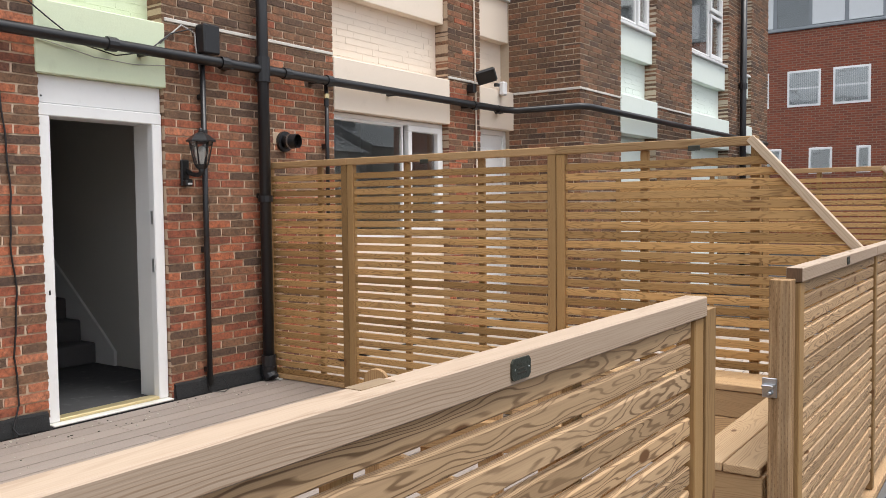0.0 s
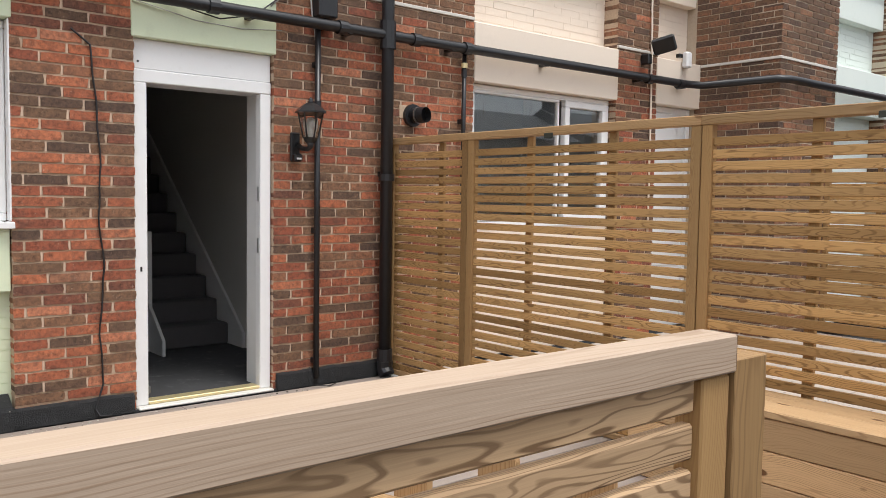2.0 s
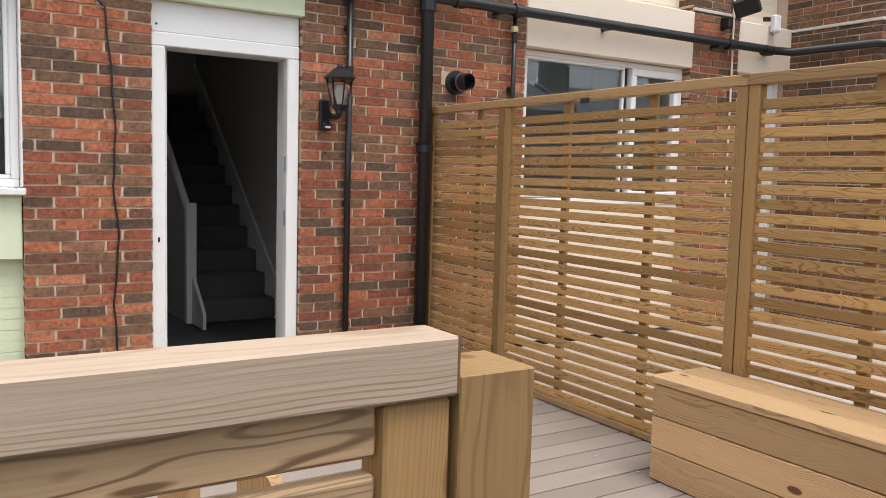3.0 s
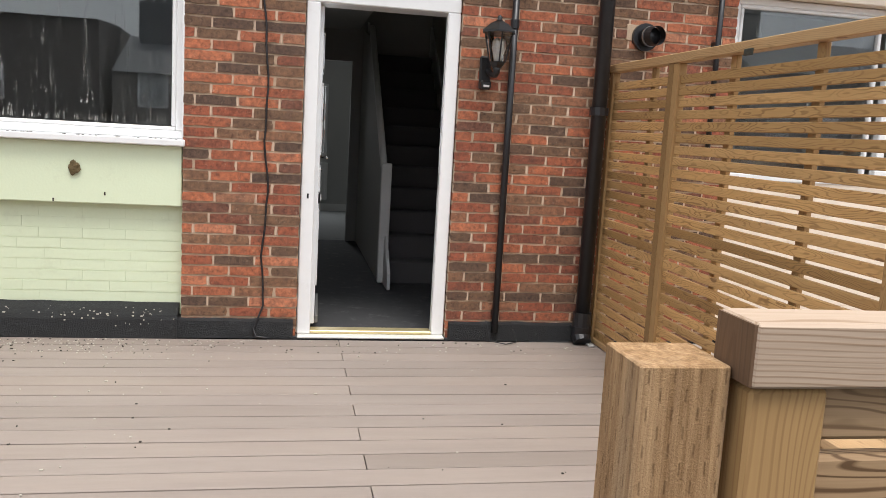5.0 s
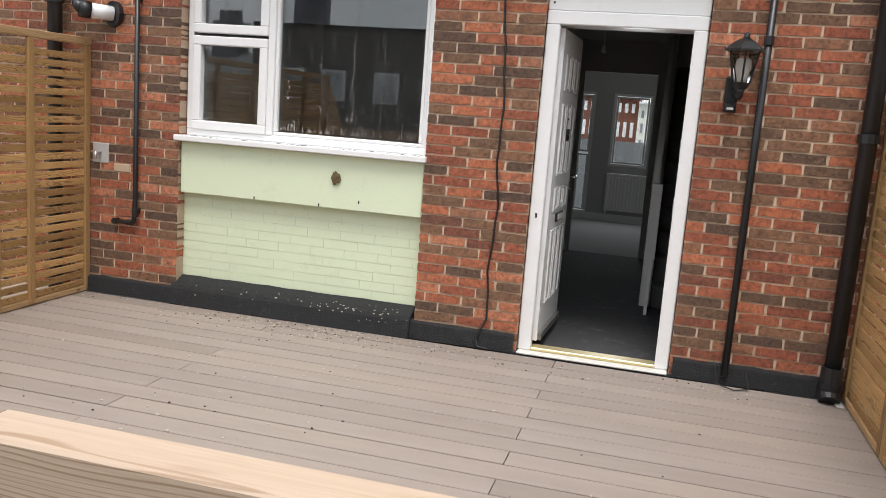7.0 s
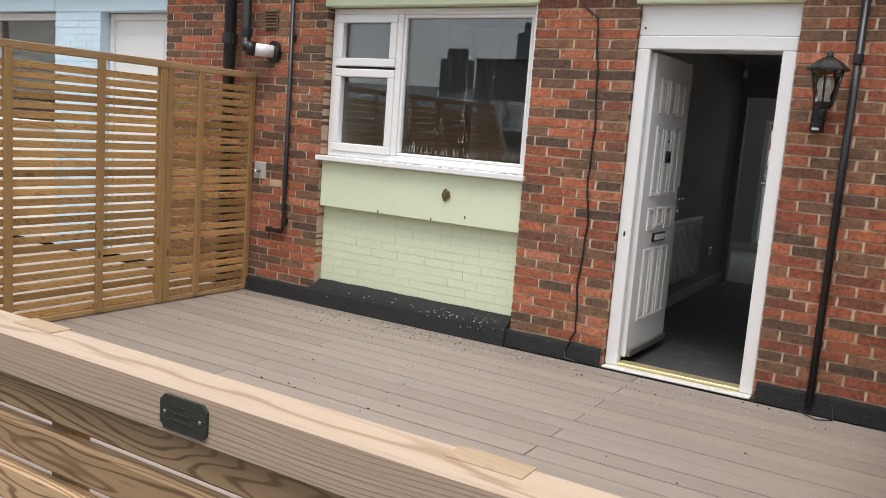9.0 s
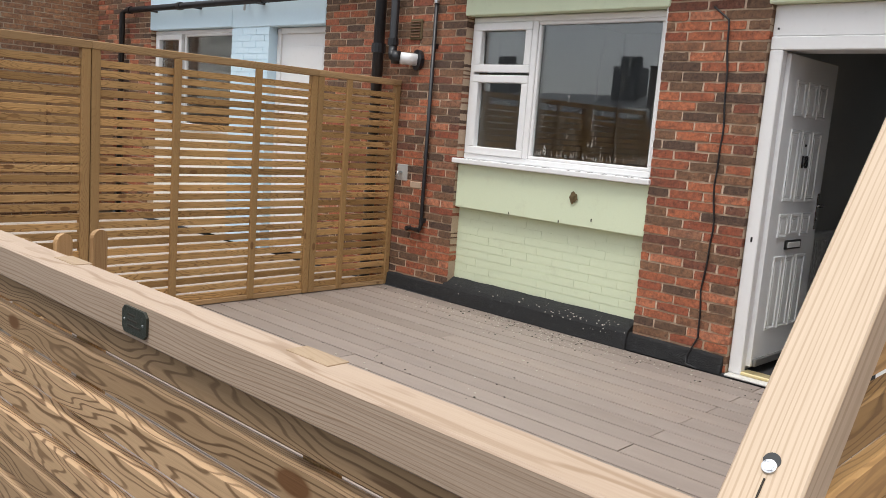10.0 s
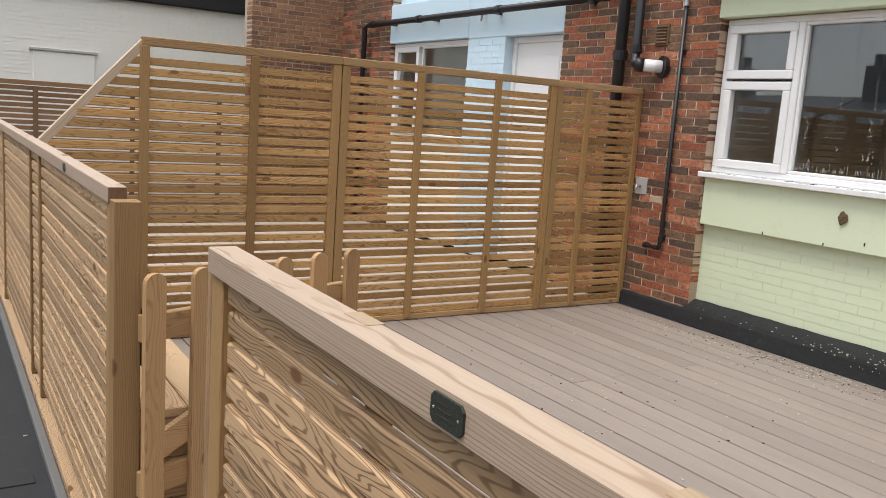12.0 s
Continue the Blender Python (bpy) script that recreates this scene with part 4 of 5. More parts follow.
win_light.data.energy, win_light.data.color = 6.0, (0.93, 0.97, 1.0)
win_light.matrix_world = look((-12.80, 3.015, 1.40), (-9.0, 3.0, 1.2))

# ---- back door ----
DX = W - 0.03
dset = thing("door_1", (DX, 3.285, 0), "white plastic back door standing open, brass threshold", "door", kind="structure")
box("frame_jamb", (DX - 0.07, DX + 0.0), (2.823, 2.905), (0.0185, 2.02), upvc, dset, 0.006)
box("frame_jamb", (DX - 0.07, DX + 0.0), (3.668, 3.747), (0.0185, 2.02), upvc, dset, 0.006)
box("frame_head", (DX - 0.07, DX + 0.0), (2.823, 3.747), (2.02, 2.10), upvc, dset, 0.006)
box("head_panel", (DX - 0.07, DX - 0.012), (2.823, 3.747), (2.103, 2.284), upvc, dset, 0.004)
box("sill", (DX - 0.08, W + 0.035), (2.826, 3.744), (0.004, 0.018), sill_paint, dset, 0.008, label="white sill, chipped and dirty")
box("threshold", (DX - 0.10, DX - 0.0), (2.905, 3.668), (0.019, 0.040), brass, dset, 0.004)
box("reveal", (W - 0.32, DX - 0.072), (2.80, 2.86), (0.012, 2.08), inner_white, dset, 0.003)
box("reveal", (W - 0.32, DX - 0.072), (3.71, 3.77), (0.012, 2.08), inner_white, dset, 0.003)
box("reveal_head", (W - 0.32, DX - 0.072), (2.86, 3.71), (2.03, 2.09), inner_white, dset, 0.003)
for zz in (0.95, 1.30):
    box("strike", (DX - 0.045, DX - 0.02), (3.664, 3.6685), (zz, zz + 0.10), grey_metal, dset, 0.001)
box("frame_bolt_hole", (DX - 0.002, DX + 0.003), (2.858, 2.87), (0.86, 0.89), black_iron, dset, 0.002)
box("screw_cap", (DX - 0.013, DX - 0.008), (2.85, 2.862), (2.14, 2.152), black_iron, dset, 0.002)

leaf = thing("door_leaf", (DX - 0.075, 2.908, 0.065), "white six-panel plastic door leaf, swung open inwards", "door", turn=88.0)
# local: y runs from the hinge along the leaf after the turn, x is the thickness
LW, LH = 0.745, 1.945
box("slab", (-0.022, 0.022), (0, LW), (0, LH), white_paint, leaf, 0.004, local=True)


def moulding(y0, y1, z0, z1, parent):
    for n, (a, b, c, d) in (("moulding", (y0, y1, z1 - 0.018, z1)), ("moulding", (y0, y1, z0, z0 + 0.018)), ("moulding", (y0, y0 + 0.018, z0 + 0.018, z1 - 0.018)), ("moulding", (y1 - 0.018, y1, z0 + 0.018, z1 - 0.018))):
        box(n, (0.020, 0.031), (a, b), (c, d), white_paint, parent, 0.004, local=True)
    box("panel", (0.019, 0.027), (y0 + 0.035, y1 - 0.035), (z0 + 0.035, z1 - 0.035), white_paint, parent, 0.006, local=True)


for a, b, c, d in ((0.13, 0.27, 1.58, 1.80), (0.305, 0.44, 1.58, 1.80), (0.475, 0.615, 1.58, 1.80), (0.13, 0.27, 1.05, 1.50), (0.305, 0.44, 1.05, 1.50), (0.475, 0.615, 1.05, 1.50), (0.13, 0.27, 0.82, 0.97), (0.305, 0.44, 0.84, 0.97), (0.475, 0.615, 0.82, 0.97), (0.13, 0.27, 0.22, 0.70), (0.305, 0.44, 0.22, 0.70), (0.475, 0.615, 0.22, 0.70)):
    moulding(a, b, c, d, leaf)
mail = box("letter_plate", (0.022, 0.036), (0.26, 0.50), (0.74, 0.80), black_iron, leaf, 0.005, local=True)
box("letter_flap", (0.034, 0.041), (0.285, 0.475), (0.752, 0.788), inner_white, leaf, 0.003, local=True)
box("spyhole", (0.022, 0.034), (0.366, 0.382), (1.40, 1.416), black_iron, leaf, 0.004, local=True)
txt = bpy.data.curves.new("door_number", "FONT")
txt.body, txt.size, txt.extrude, txt.align_x = "18", 0.115, 0.004, "CENTER"
num = new("door_number", txt)
num.parent = leaf
num.matrix_basis = pose(0.034, 0.372, 1.265, 90, 0, 90)
txt.materials.append(black_iron)
tagged(num, "black numerals 18")
hp = box("handle_plate", (0.022, 0.032), (0.685, 0.722), (0.86, 1.10), chrome, leaf, 0.004, local=True)
part("lever", tube([(0.03, 0.703, 1.02), (0.065, 0.703, 1.02), (0.072, 0.69, 1.02), (0.072, 0.60, 1.02)], 0.009, 8), chrome, leaf, "chrome lever handle", local=True, smooth=True)
part("cylinder", tube([(0.03, 0.703, 0.93), (0.042, 0.703, 0.93)], 0.011, 12), chrome, leaf, local=True)
box("weather_bar", (0.022, 0.045), (0.02, LW - 0.02), (0.0, 0.05), trim_grey, leaf, 0.006, local=True)
box("edge_lock", (-0.012, 0.012), (LW, LW + 0.003), (0.7, 1.3), grey_metal, leaf, 0.001, local=True)

# ---- hall fittings ----
newel = tagged(box("newel_post", (-7.05, -6.98), (3.505, 3.590), (0.012, 1.02), inner_white, None, 0.006), "white square newel post at the stair foot", "newel post")
stairs = thing("staircase", (-6.8, 3.9, 0.012), "dark carpeted stairs rising into shade", "stairs", kind="structure")
for k in range(13):
    box("step", (-6.94 - 0.235 * (k + 1) - 0.02, -6.94 - 0.235 * k), (3.59, 4.255), (0.012, 0.012 + 0.19 * (k + 1)), carpet, stairs, 0.012)
for y0, y1, nm in ((4.256, 4.28, "wall_string"), (3.552, 3.577, "outer_string")):
    part(nm, prism([(-6.66, 0.012), (-6.66, 0.14), (-6.82, 0.28), (-10.0, 2.86), (-10.0, 2.3), (-7.1, 0.012)], y1 - y0, "y"), inner_white, stairs, "white stair string", centre=(0, y0, 0))
part("stair_panel", prism([(-7.051, 0.012), (-7.051, 0.95), (-8.6, 2.20), (-9.49, 2.36), (-9.49, 0.012)], 0.03, "y"), inner_wall, stairs, "plain panel under the stair", centre=(0, 3.515, 0))
part("handrail", tube([(-7.05, 3.53, 0.985), (-8.7, 3.53, 2.31)], 0.03, 8), inner_white, stairs, "white handrail", smooth=True)

def radiator(name, at, length, turn, label):
    r = thing(name, at, label, "radiator", turn=turn)
    box("panel", (0.03, 0.055), (0, length), (0, 0.55), inner_white, r, 0.008, local=True)
    for k in range(int(length / 0.05)):
        box("rib", (0.054, 0.062), (0.02 + 0.05 * k, 0.045 + 0.05 * k), (0.04, 0.51), inner_white, r, 0.004, local=True)
    box("top_grille", (0.0, 0.055), (0, length), (0.55, 0.562), inner_white, r, 0.003, local=True)
    part("pipe", tube([(0.04, 0.03, -0.15), (0.04, 0.03, 0.02)], 0.009, 8), inner_white, r, local=True)
    return r


radiator("radiator", (-6.95, 2.562, 0.24), 1.25, 90, "white panel radiator on the hall wall")
radiator("radiator", (-12.84, 2.74, 0.18), 0.58, 0, "white panel radiator under the front window")
tagged(box("socket", (-8.9, -8.81), (2.56, 2.572), (0.35, 0.44), inner_white, None, 0.003), "small white socket on the hall wall", "socket")
pend = thing("pendant_lamp", (-7.7, 2.95, 2.36), "bare bulb holder hanging from the hall ceiling", "lamp")
part("flex", tube([(-7.7, 2.95, 2.36), (-7.7, 2.95, 2.14)], 0.004, 6), inner_white, pend)
part("holder", tube([(-7.7, 2.95, 2.14), (-7.7, 2.95, 2.08)], [0.012, 0.02], 10), inner_white, pend)


# ---- slatted fences ----
PITCH, SLAT_H = 0.0607, 0.0445
PEAK_X, LOW_X = -1.255, -0.70


def slope(x):
    return 1.755 + (x - PEAK_X) / (LOW_X - PEAK_X) * (1.16 - 1.755)


def side_fence(name, y, label, battens_toward, full=True, top=1.78):
    """Tall slatted panels from the wall out, the last one cut to a slope."""
    f = thing(name, (-3.0, y, 0), label, "fence", "tall slatted side fences")
    s = 1 if battens_toward > 0 else -1
    runs = ((-5.095, -4.32), (-4.20, -2.537), (-2.417, -0.745))
    n = int((top - 0.10) / PITCH)
    for k in range(n):
        z = 0.045 + PITCH * k
        for a, b in runs:
            e = b
            if z + SLAT_H > 1.10 and b > -1.0:
                e = min(b, PEAK_X + (top - 0.012 - z - SLAT_H) / (top - 1.17) * (LOW_X - PEAK_X) - 0.01)
            sl = box("slat", (a, e), (y - 0.009, y + 0.009), (z, z + SLAT_H), slat_x, f, 0.003)
            sl.location.y += rng.uniform(-0.002, 0.002)
            sl.rotation_euler.y = rng.uniform(-0.0012, 0.0012)
    for a, b in ((-5.145, -5.095), (-4.320, -4.262), (-4.258, -4.200), (-2.538, -2.480), (-2.474, -2.416)):
        box("stile", (a, b), (y - 0.024, y + 0.024), (0.006, top - 0.05), stile_z, f, 0.003)
    for xb in (-4.575, -3.71, -3.065, -1.90, -1.255):
        box("batten", (xb - 0.026, xb + 0.026), (y + s * 0.0095, y + s * 0.0345), (0.02, top - (0.05 if xb < -1.2 else 0.052)), stile_z, f, 0.003)
    box("batten", (-0.79, -0.745), (y - 0.022, y + 0.022), (0.006, 1.155), stile_z, f, 0.003)
    for a, b in ((-5.145, -4.26), (-4.26, -2.478), (-2.478, PEAK_X + 0.015)):
        box("top_rail", (a, b), (y - 0.03, y + 0.03), (top - 0.05, top), rail_x, f, 0.004)
    for a, b in ((-5.094, -4.321), (-4.199, -2.539), (-2.415, -0.792)):
        box("bottom_rail", (a, b), (y - 0.022, y + 0.022), (0.006, 0.042), rail_x, f, 0.003)
    ln = math.hypot(LOW_X - PEAK_X, 1.17 - top)
    cap = box("sloping_cap", (-0.006, ln + 0.012), (-0.0265, 0.0265), (-0.046, 0), brace_x, f, 0.002, label="pale planed sloping cap", local=True)
    cap.matrix_basis = MAT[f].inverted() @ pose(PEAK_X, y - 0.0165, top, 0, math.degrees(math.atan2(top - 1.17, LOW_X - PEAK_X)), 0) @ pose((ln + 0.006) / 2, 0, -0.023)
    return f


side_fence("slatted_fence", 4.725 + 0.015, "tall brown slatted timber fence with a sloping end", 1)
side_fence("slatted_fence", -0.34, "tall brown slatted timber fence beside the blue house", 1)
side_fence("slatted_fence", 9.72, "tall brown slatted timber fence on a farther terrace", 1)
for xx, yy in ((-1.62, 4.703), (-3.55, 4.703)):
    tagged(box("maker_plate", (xx, xx + 0.07), (yy - 0.003, yy + 0.006), (1.712, 1.742), plaque_m, None, 0.004), "small dark metal plate on the fence rail", "plate")
tilt = math.degrees(math.atan2(1.78 - 1.17, LOW_X - PEAK_X))
screw = thing("countersunk_screw", (0, 0, 0), "bright screw sunk in a dark hole in the sloping cap", "screw")
screw.matrix_basis = pose(-0.7355, 4.7225, 1.2092, 0, tilt, 0)
MAT[screw] = screw.matrix_basis.copy()
part("hole", tube([(-0.004, 0, -0.002), (-0.004, 0, 0.0006)], 0.0062, 16), black_iron, screw, "dark countersunk hole", local=True)
part("head", tube([(0.001, 0, 0.0), (0.001, 0, 0.0018), (0.001, 0, 0.0024), (0.001, 0, 0.0012)], [0.0054, 0.0052, 0.0036, 0.0012], 16), grey_metal, screw, "bright screw head", local=True)
box("split", (0.010, 0.05), (-0.0007, 0.0007), (-0.002, 0.0005), grit_dark, screw, 0, label="dark split running from the screw", local=True)

far_f = thing("slatted_fence", (-1.5, -5.4, 0), "dark weathered slatted timber fence on the far terrace", "fence", "tall slatted side fences")
for k in range(24):
    box("slat", (-5.0, 1.2), (-5.41, -5.39), (0.02 + PITCH * k, 0.02 + PITCH * k + SLAT_H), old_slat, far_f, 0.003)
for xb in (-4.2, -3.2, -2.2, -1.2, -0.2, 0.8):
    box("batten", (xb - 0.025, xb + 0.025), (-5.389, -5.36), (0.0, 1.46), old_stile, far_f, 0.003)
box("top_rail", (-5.0, 1.2), (-5.43, -5.37), (1.47, 1.52), old_slat, far_f, 0.004)

# low front fence
FX = -0.681         # centre of the slats
FBASE = -0.12


def front_fence(y0, y1, label, battens, stiles):
    f = thing("front_fence", (FX, (y0 + y1) / 2, FBASE), label, "fence", "low slatted front fences")
    n = int((1.105 - FBASE) / PITCH)
    edges = sorted(stiles)
    for k in range(n):
        z = 1.0825 - PITCH * k
        for (a0, a1), (b0, b1) in zip(edges, edges[1:]):
            s = box("slat", (FX - 0.010, FX + 0.010), (a1, b0), (z, z + 0.0475), slat_y, f, 0.004)
            s.location.x += rng.uniform(-0.0015, 0.0015)
            s.rotation_euler.x = rng.uniform(-0.001, 0.001)
    for a, b in edges:
        box("stile", (FX - 0.021, FX + 0.021), (a, b), (FBASE, 1.127), stile_z, f, 0.003)
    for b in battens:
        box("batten", (FX - 0.034, FX - 0.0105), (b - 0.022, b + 0.022), (FBASE, 1.125), stile_z, f, 0.003)
    return f


fl = front_fence(-4.6, 2.045, "low slatted timber front fence with a pale planed cap", (1.40, 0.75, -0.95, -2.2), ((1.978, 2.04), (0.10, 0.145), (-0.33, -0.285), (-2.2, -2.15), (-4.6, -4.55)))
fr = front_fence(3.09, 9.6, "low slatted timber front fence with a pale planed cap", (3.72, 4.28, 5.4, 6.4), ((3.094, 3.160), (4.83, 4.88), (6.7, 6.75), (9.5, 9.55)))
for f, segs in ((fl, ((0.112, 2.042), (-1.75, 0.108), (-4.6, -1.754))), (fr, ((3.089, 4.80), (4.804, 6.74), (6.744, 9.6)))):
    for a, b in segs:
        end = a if abs(a - 3.089) < 0.001 else b if abs(b - 2.042) < 0.001 else None
        if end is not None:
            box("end_grain", (-0.7065, -0.6535), (end - 0.0015, end + 0.0015), (1.1315, 1.1785), old_stile, f, 0, label="dark stained end grain")
        box("cap", (-0.708, -0.652), (a, b), (1.13, 1.18), cap_y, f, 0.0025, label="pale planed cap rail")


def square_post(x0, x1, y0, y1, top, wood_used, label):
    p = thing("gate_post", ((x0 + x1) / 2, (y0 + y1) / 2, -0.2), label, "post", "gate posts")
    box("post", (x0, x1), (y0, y1), (-0.2, top), wood_used, p, 0.0015)
    return p


square_post(-0.733, -0.656, 2.046, 2.124, 1.145, post_planed, "brown square timber gate post with small knots")
square_post(-0.746, -0.675, 3.012, 3.086, 1.141, post_z, "rough-sawn square timber gate post with torn fibres")
for y0, y1 in ((-4.7, 2.04), (3.09, 9.6)):
    tagged(box("base_board", (-0.735, -0.645), (y0, y1), (-0.2, -0.125), slat_y, None, 0.004), "timber base board below the front fence", "board", kind="structure")
    tagged(box("edge_trim", (-0.643, -0.605), (y0, y1), (-0.2, -0.155), trim_grey, None, 0.006), "grey metal edge trim on the flat roof", "trim", kind="structure")


def plaque(y0, y1, label):
    p = thing("plaque", (-0.65, (y0 + y1) / 2, 1.13), label, "plaque", "dark metal plaques on the caps")
    bmx = prism([(y0 + 0.006, 1.138), (y1 - 0.006, 1.138), (y1, 1.144), (y1, 1.166), (y1 - 0.006, 1.172), (y0 + 0.006, 1.172), (y0, 1.166), (y0, 1.144)], 0.004, "x")
    part("plate", bmx, plaque_m, p, centre=(-0.6525, 0, 0))
    for k in range(3):
        box("letter_bar", (-0.6486, -0.6478), (y0 + 0.016, y1 - 0.016 - 0.006 * k), (1.147 + 0.007 * k, 1.1495 + 0.007 * k), grit_dark, p, 0)
    for yy in (y0 + 0.006, y1 - 0.009):
        box("pin", (-0.6486, -0.647), (yy, yy + 0.003), (1.1535, 1.1565), grey_metal, p, 0.0005)
    return p


plaque(3.935, 3.998, "small dark metal plaque screwed to the cap rail")
plaque(1.090, 1.148, "small dark metal plaque screwed to the cap rail")
for yy in (4.235, 3.64, 0.775):
    tagged(box("inset_patch", (-0.710, -0.682), (yy, yy + 0.07), (1.1796, 1.1812), chip_m, None, 0.001), "darker thin wood chip lying on the cap rail", "wood chip")

# picket gate, standing open inwards
gate = thing("picket_gate", (-0.724, 2.160, 0.0), "open timber picket gate with rounded tops", "gate", turn=21.3)
# local -x runs from the hinge to the free edge


def picket(x0, name="picket"):
    w = 0.070
    out = [(x0, 0.06), (x0 - w, 0.06), (x0 - w, 0.905)]
    out += [(x0 - w / 2 + w / 2 * math.cos(a), 0.905 + 0.03 * math.sin(a)) for a in (math.pi * (1 - k / 8) for k in range(1, 8))]
    out += [(x0, 0.905)]
    b = prism([(a, c) for a, c in out], 0.02, "y")
    return part(name, b, picket_z, gate, centre=(0, 0, 0), local=True)


for k in range(6):
    picket(-0.006 - 0.171 * k)
for z in (0.22, 0.72):
    box("rail", (-0.925, -0.01), (-0.03, -0.0005), (z, z + 0.085), picket_x, gate, 0.003, local=True)
br = part("brace", prism([(-0.03, 0.31), (-0.03, 0.40), (-0.88, 0.715), (-0.88, 0.63)], 0.024, "y"), picket_x, gate, centre=(0, -0.0245, 0), local=True)
hinge = thing("hinge_bracket", (-0.745, 2.13, 0.72), "black iron gate hinge on the post", "hinge")
box("strap", (-0.762, -0.746), (2.09, 2.155), (0.72, 0.75), black_iron, hinge, 0.003)
box("plate", (-0.741, -0.7335), (2.06, 2.12), (0.64, 0.82), black_iron, hinge, 0.003)
part("pin", tube([(-0.746, 2.135, 0.66), (-0.746, 2.135, 0.82)], 0.009, 8), black_iron, hinge, smooth=True)
latch = thing("gate_latch", (-0.74, 3.0, 0.76), "galvanised gate latch bracket on the post", "latch")
box("plate", (-0.765, -0.715), (3.0035, 3.012), (0.725, 0.795), grey_metal, latch, 0.002)
box("keep", (-0.76, -0.72), (2.972, 3.0035), (0.765, 0.775), grey_metal, latch, 0.002)
part("bolt", tube([(-0.735, 2.977, 0.745), (-0.735, 3.004, 0.745)], 0.008, 8), grey_metal, latch, smooth=True)


# box benches
def bench(x0, x1, y0, y1, along, label):
    b = thing("box_bench", ((x0 + x1) / 2, (y0 + y1) / 2, 0), label, "bench", "timber box benches")
    m = bench_x if along == "x" else bench_y
    for k in range(3):
        z = 0.004 + 0.142 * k
        box("side_board", (x0, x1), (y0, y0 + 0.03), (z, z + 0.138), bench_x, b, 0.004)
        box("side_board", (x0, x1), (y1 - 0.03, y1), (z, z + 0.138), bench_x, b, 0.004)
        box("end_board", (x0, x0 + 0.03), (y0 + 0.031, y1 - 0.031), (z, z + 0.138), bench_y, b, 0.004)
        box("end_board", (x1 - 0.03, x1), (y0 + 0.031, y1 - 0.031), (z, z + 0.138), bench_y, b, 0.004)
    if along == "x":
        w = (y1 - y0) / 2
        for k in range(2):
            box("top_board", (x0 - 0.012, x1), (y0 - 0.008 + k * (w + 0.004), y0 - 0.008 + (k + 1) * w), (0.431, 0.464), m, b, 0.004)
    else:
        w = (x1 - x0) / 2
        for k in range(2):
            box("top_board", (x0 - 0.008 + k * (w + 0.004), x0 - 0.008 + (k + 1) * w), (y0 - 0.012, y1 + 0.012), (0.431, 0.464), m, b, 0.004)
    return b


bench(-2.60, -0.76, 4.355, 4.700, "x", "long timber box bench built of boards along the fence")
bench(-1.03, -0.765, 3.02, 4.33, "y", "narrow timber box bench behind the front fence")
bench(-1.03, -0.765, 0.55, 2.03, "y", "narrow timber box bench behind the front fence")


# ---- pipes and fittings on the wall ----
def pipe(name, points, r, label, clips=(), sockets=(), sides=12):
    p = thing(name, points[0], label, "pipe")
    part("tube", tube(points, r, sides), black_pipe, p, smooth=True)
    for c in sockets:
        a, b = Vector(c[0]), Vector(c[1])
        part("socket", tube([a, b], r * 1.28, sides), black_pipe, p, smooth=False)
    for x, y, z in clips:
        box("clip", (W - 0.005, x + 0.5 * r), (y - 0.02, y + 0.02), (z - 0.02, z + 0.02), black_iron, p, 0.004)
    return p


HX = W + 0.085
pipe("horizontal_waste_pipe", [(HX, 0.2, 2.515), (HX, 2.5, 2.52), (HX, 5.4, 2.52), (HX, 8.35, 2.53), (HX + 0.06, 8.55, 2.53), (BX + 0.03, 8.6, 2.53), (BX + 0.09, 8.75, 2.53), (BX + 0.09, 16.5, 2.53)], 0.038, "black plastic waste pipe along the brick wall",
     clips=[(HX, y, 2.50) for y in (2.3, 3.55, 4.3, 5.25, 6.3, 7.6, 8.3)],
     sockets=[((HX, y, 2.52), (HX, y + 0.07, 2.52)) for y in (3.25, 4.2, 4.85, 5.36, 7.7, 8.2)])
pipe("soil_pipe", [(W + 0.085, 4.63, 0.01), (W + 0.085, 4.63, TOP)], 0.046, "thick black soil pipe down the brick wall",
     clips=[(W + 0.085, 4.63, 1.51), (W + 0.085, 4.63, 3.2)], sockets=[((W + 0.085, 4.63, z), (W + 0.085, 4.63, z + h)) for z, h in ((1.46, 0.05), (0.12, 0.09), (2.42, 0.2))])
foot = tagged(part("pipe_shoe", tube([(W + 0.085, 4.63, 0.12), (W + 0.085, 4.63, 0.06), (W + 0.12, 4.63, 0.02)], [0.066, 0.062, 0.058], 14), black_pipe, None), "black pipe shoe on the deck", "pipe")
pipe("thin_waste_pipe", [(W + 0.045, 4.065, 0.06), (W + 0.045, 4.065, 2.50)], 0.021, "thin black pipe beside the wall lantern", clips=[(W + 0.045, 4.065, z) for z in (0.18, 1.1, 2.25)], sockets=[((W + 0.045, 4.065, 1.95), (W + 0.045, 4.065, 2.0))])
pipe("short_waste_pipe", [(W + 0.05, 5.40, 1.3), (W + 0.05, 5.40, 2.5)], 0.018, "thin black pipe with a yellow-banded joint", clips=[(W + 0.05, 5.40, 1.95)], sockets=[((W + 0.05, 5.40, 2.30), (W + 0.05, 5.40, 2.36))])
tagged(part("pipe_collar", tube([(W + 0.05, 5.40, 2.37), (W + 0.05, 5.40, 2.41)], 0.026, 12), brass, None), "yellowed joint on the thin pipe", "pipe joint")
hop = thing("cable_box", (W + 0.05, 4.11, 2.57), "black rectangular hopper box at the pipe top", "box")
box("body", (W, W + 0.11), (4.04, 4.19), (2.57, 2.79), black_pipe, hop, 0.012)
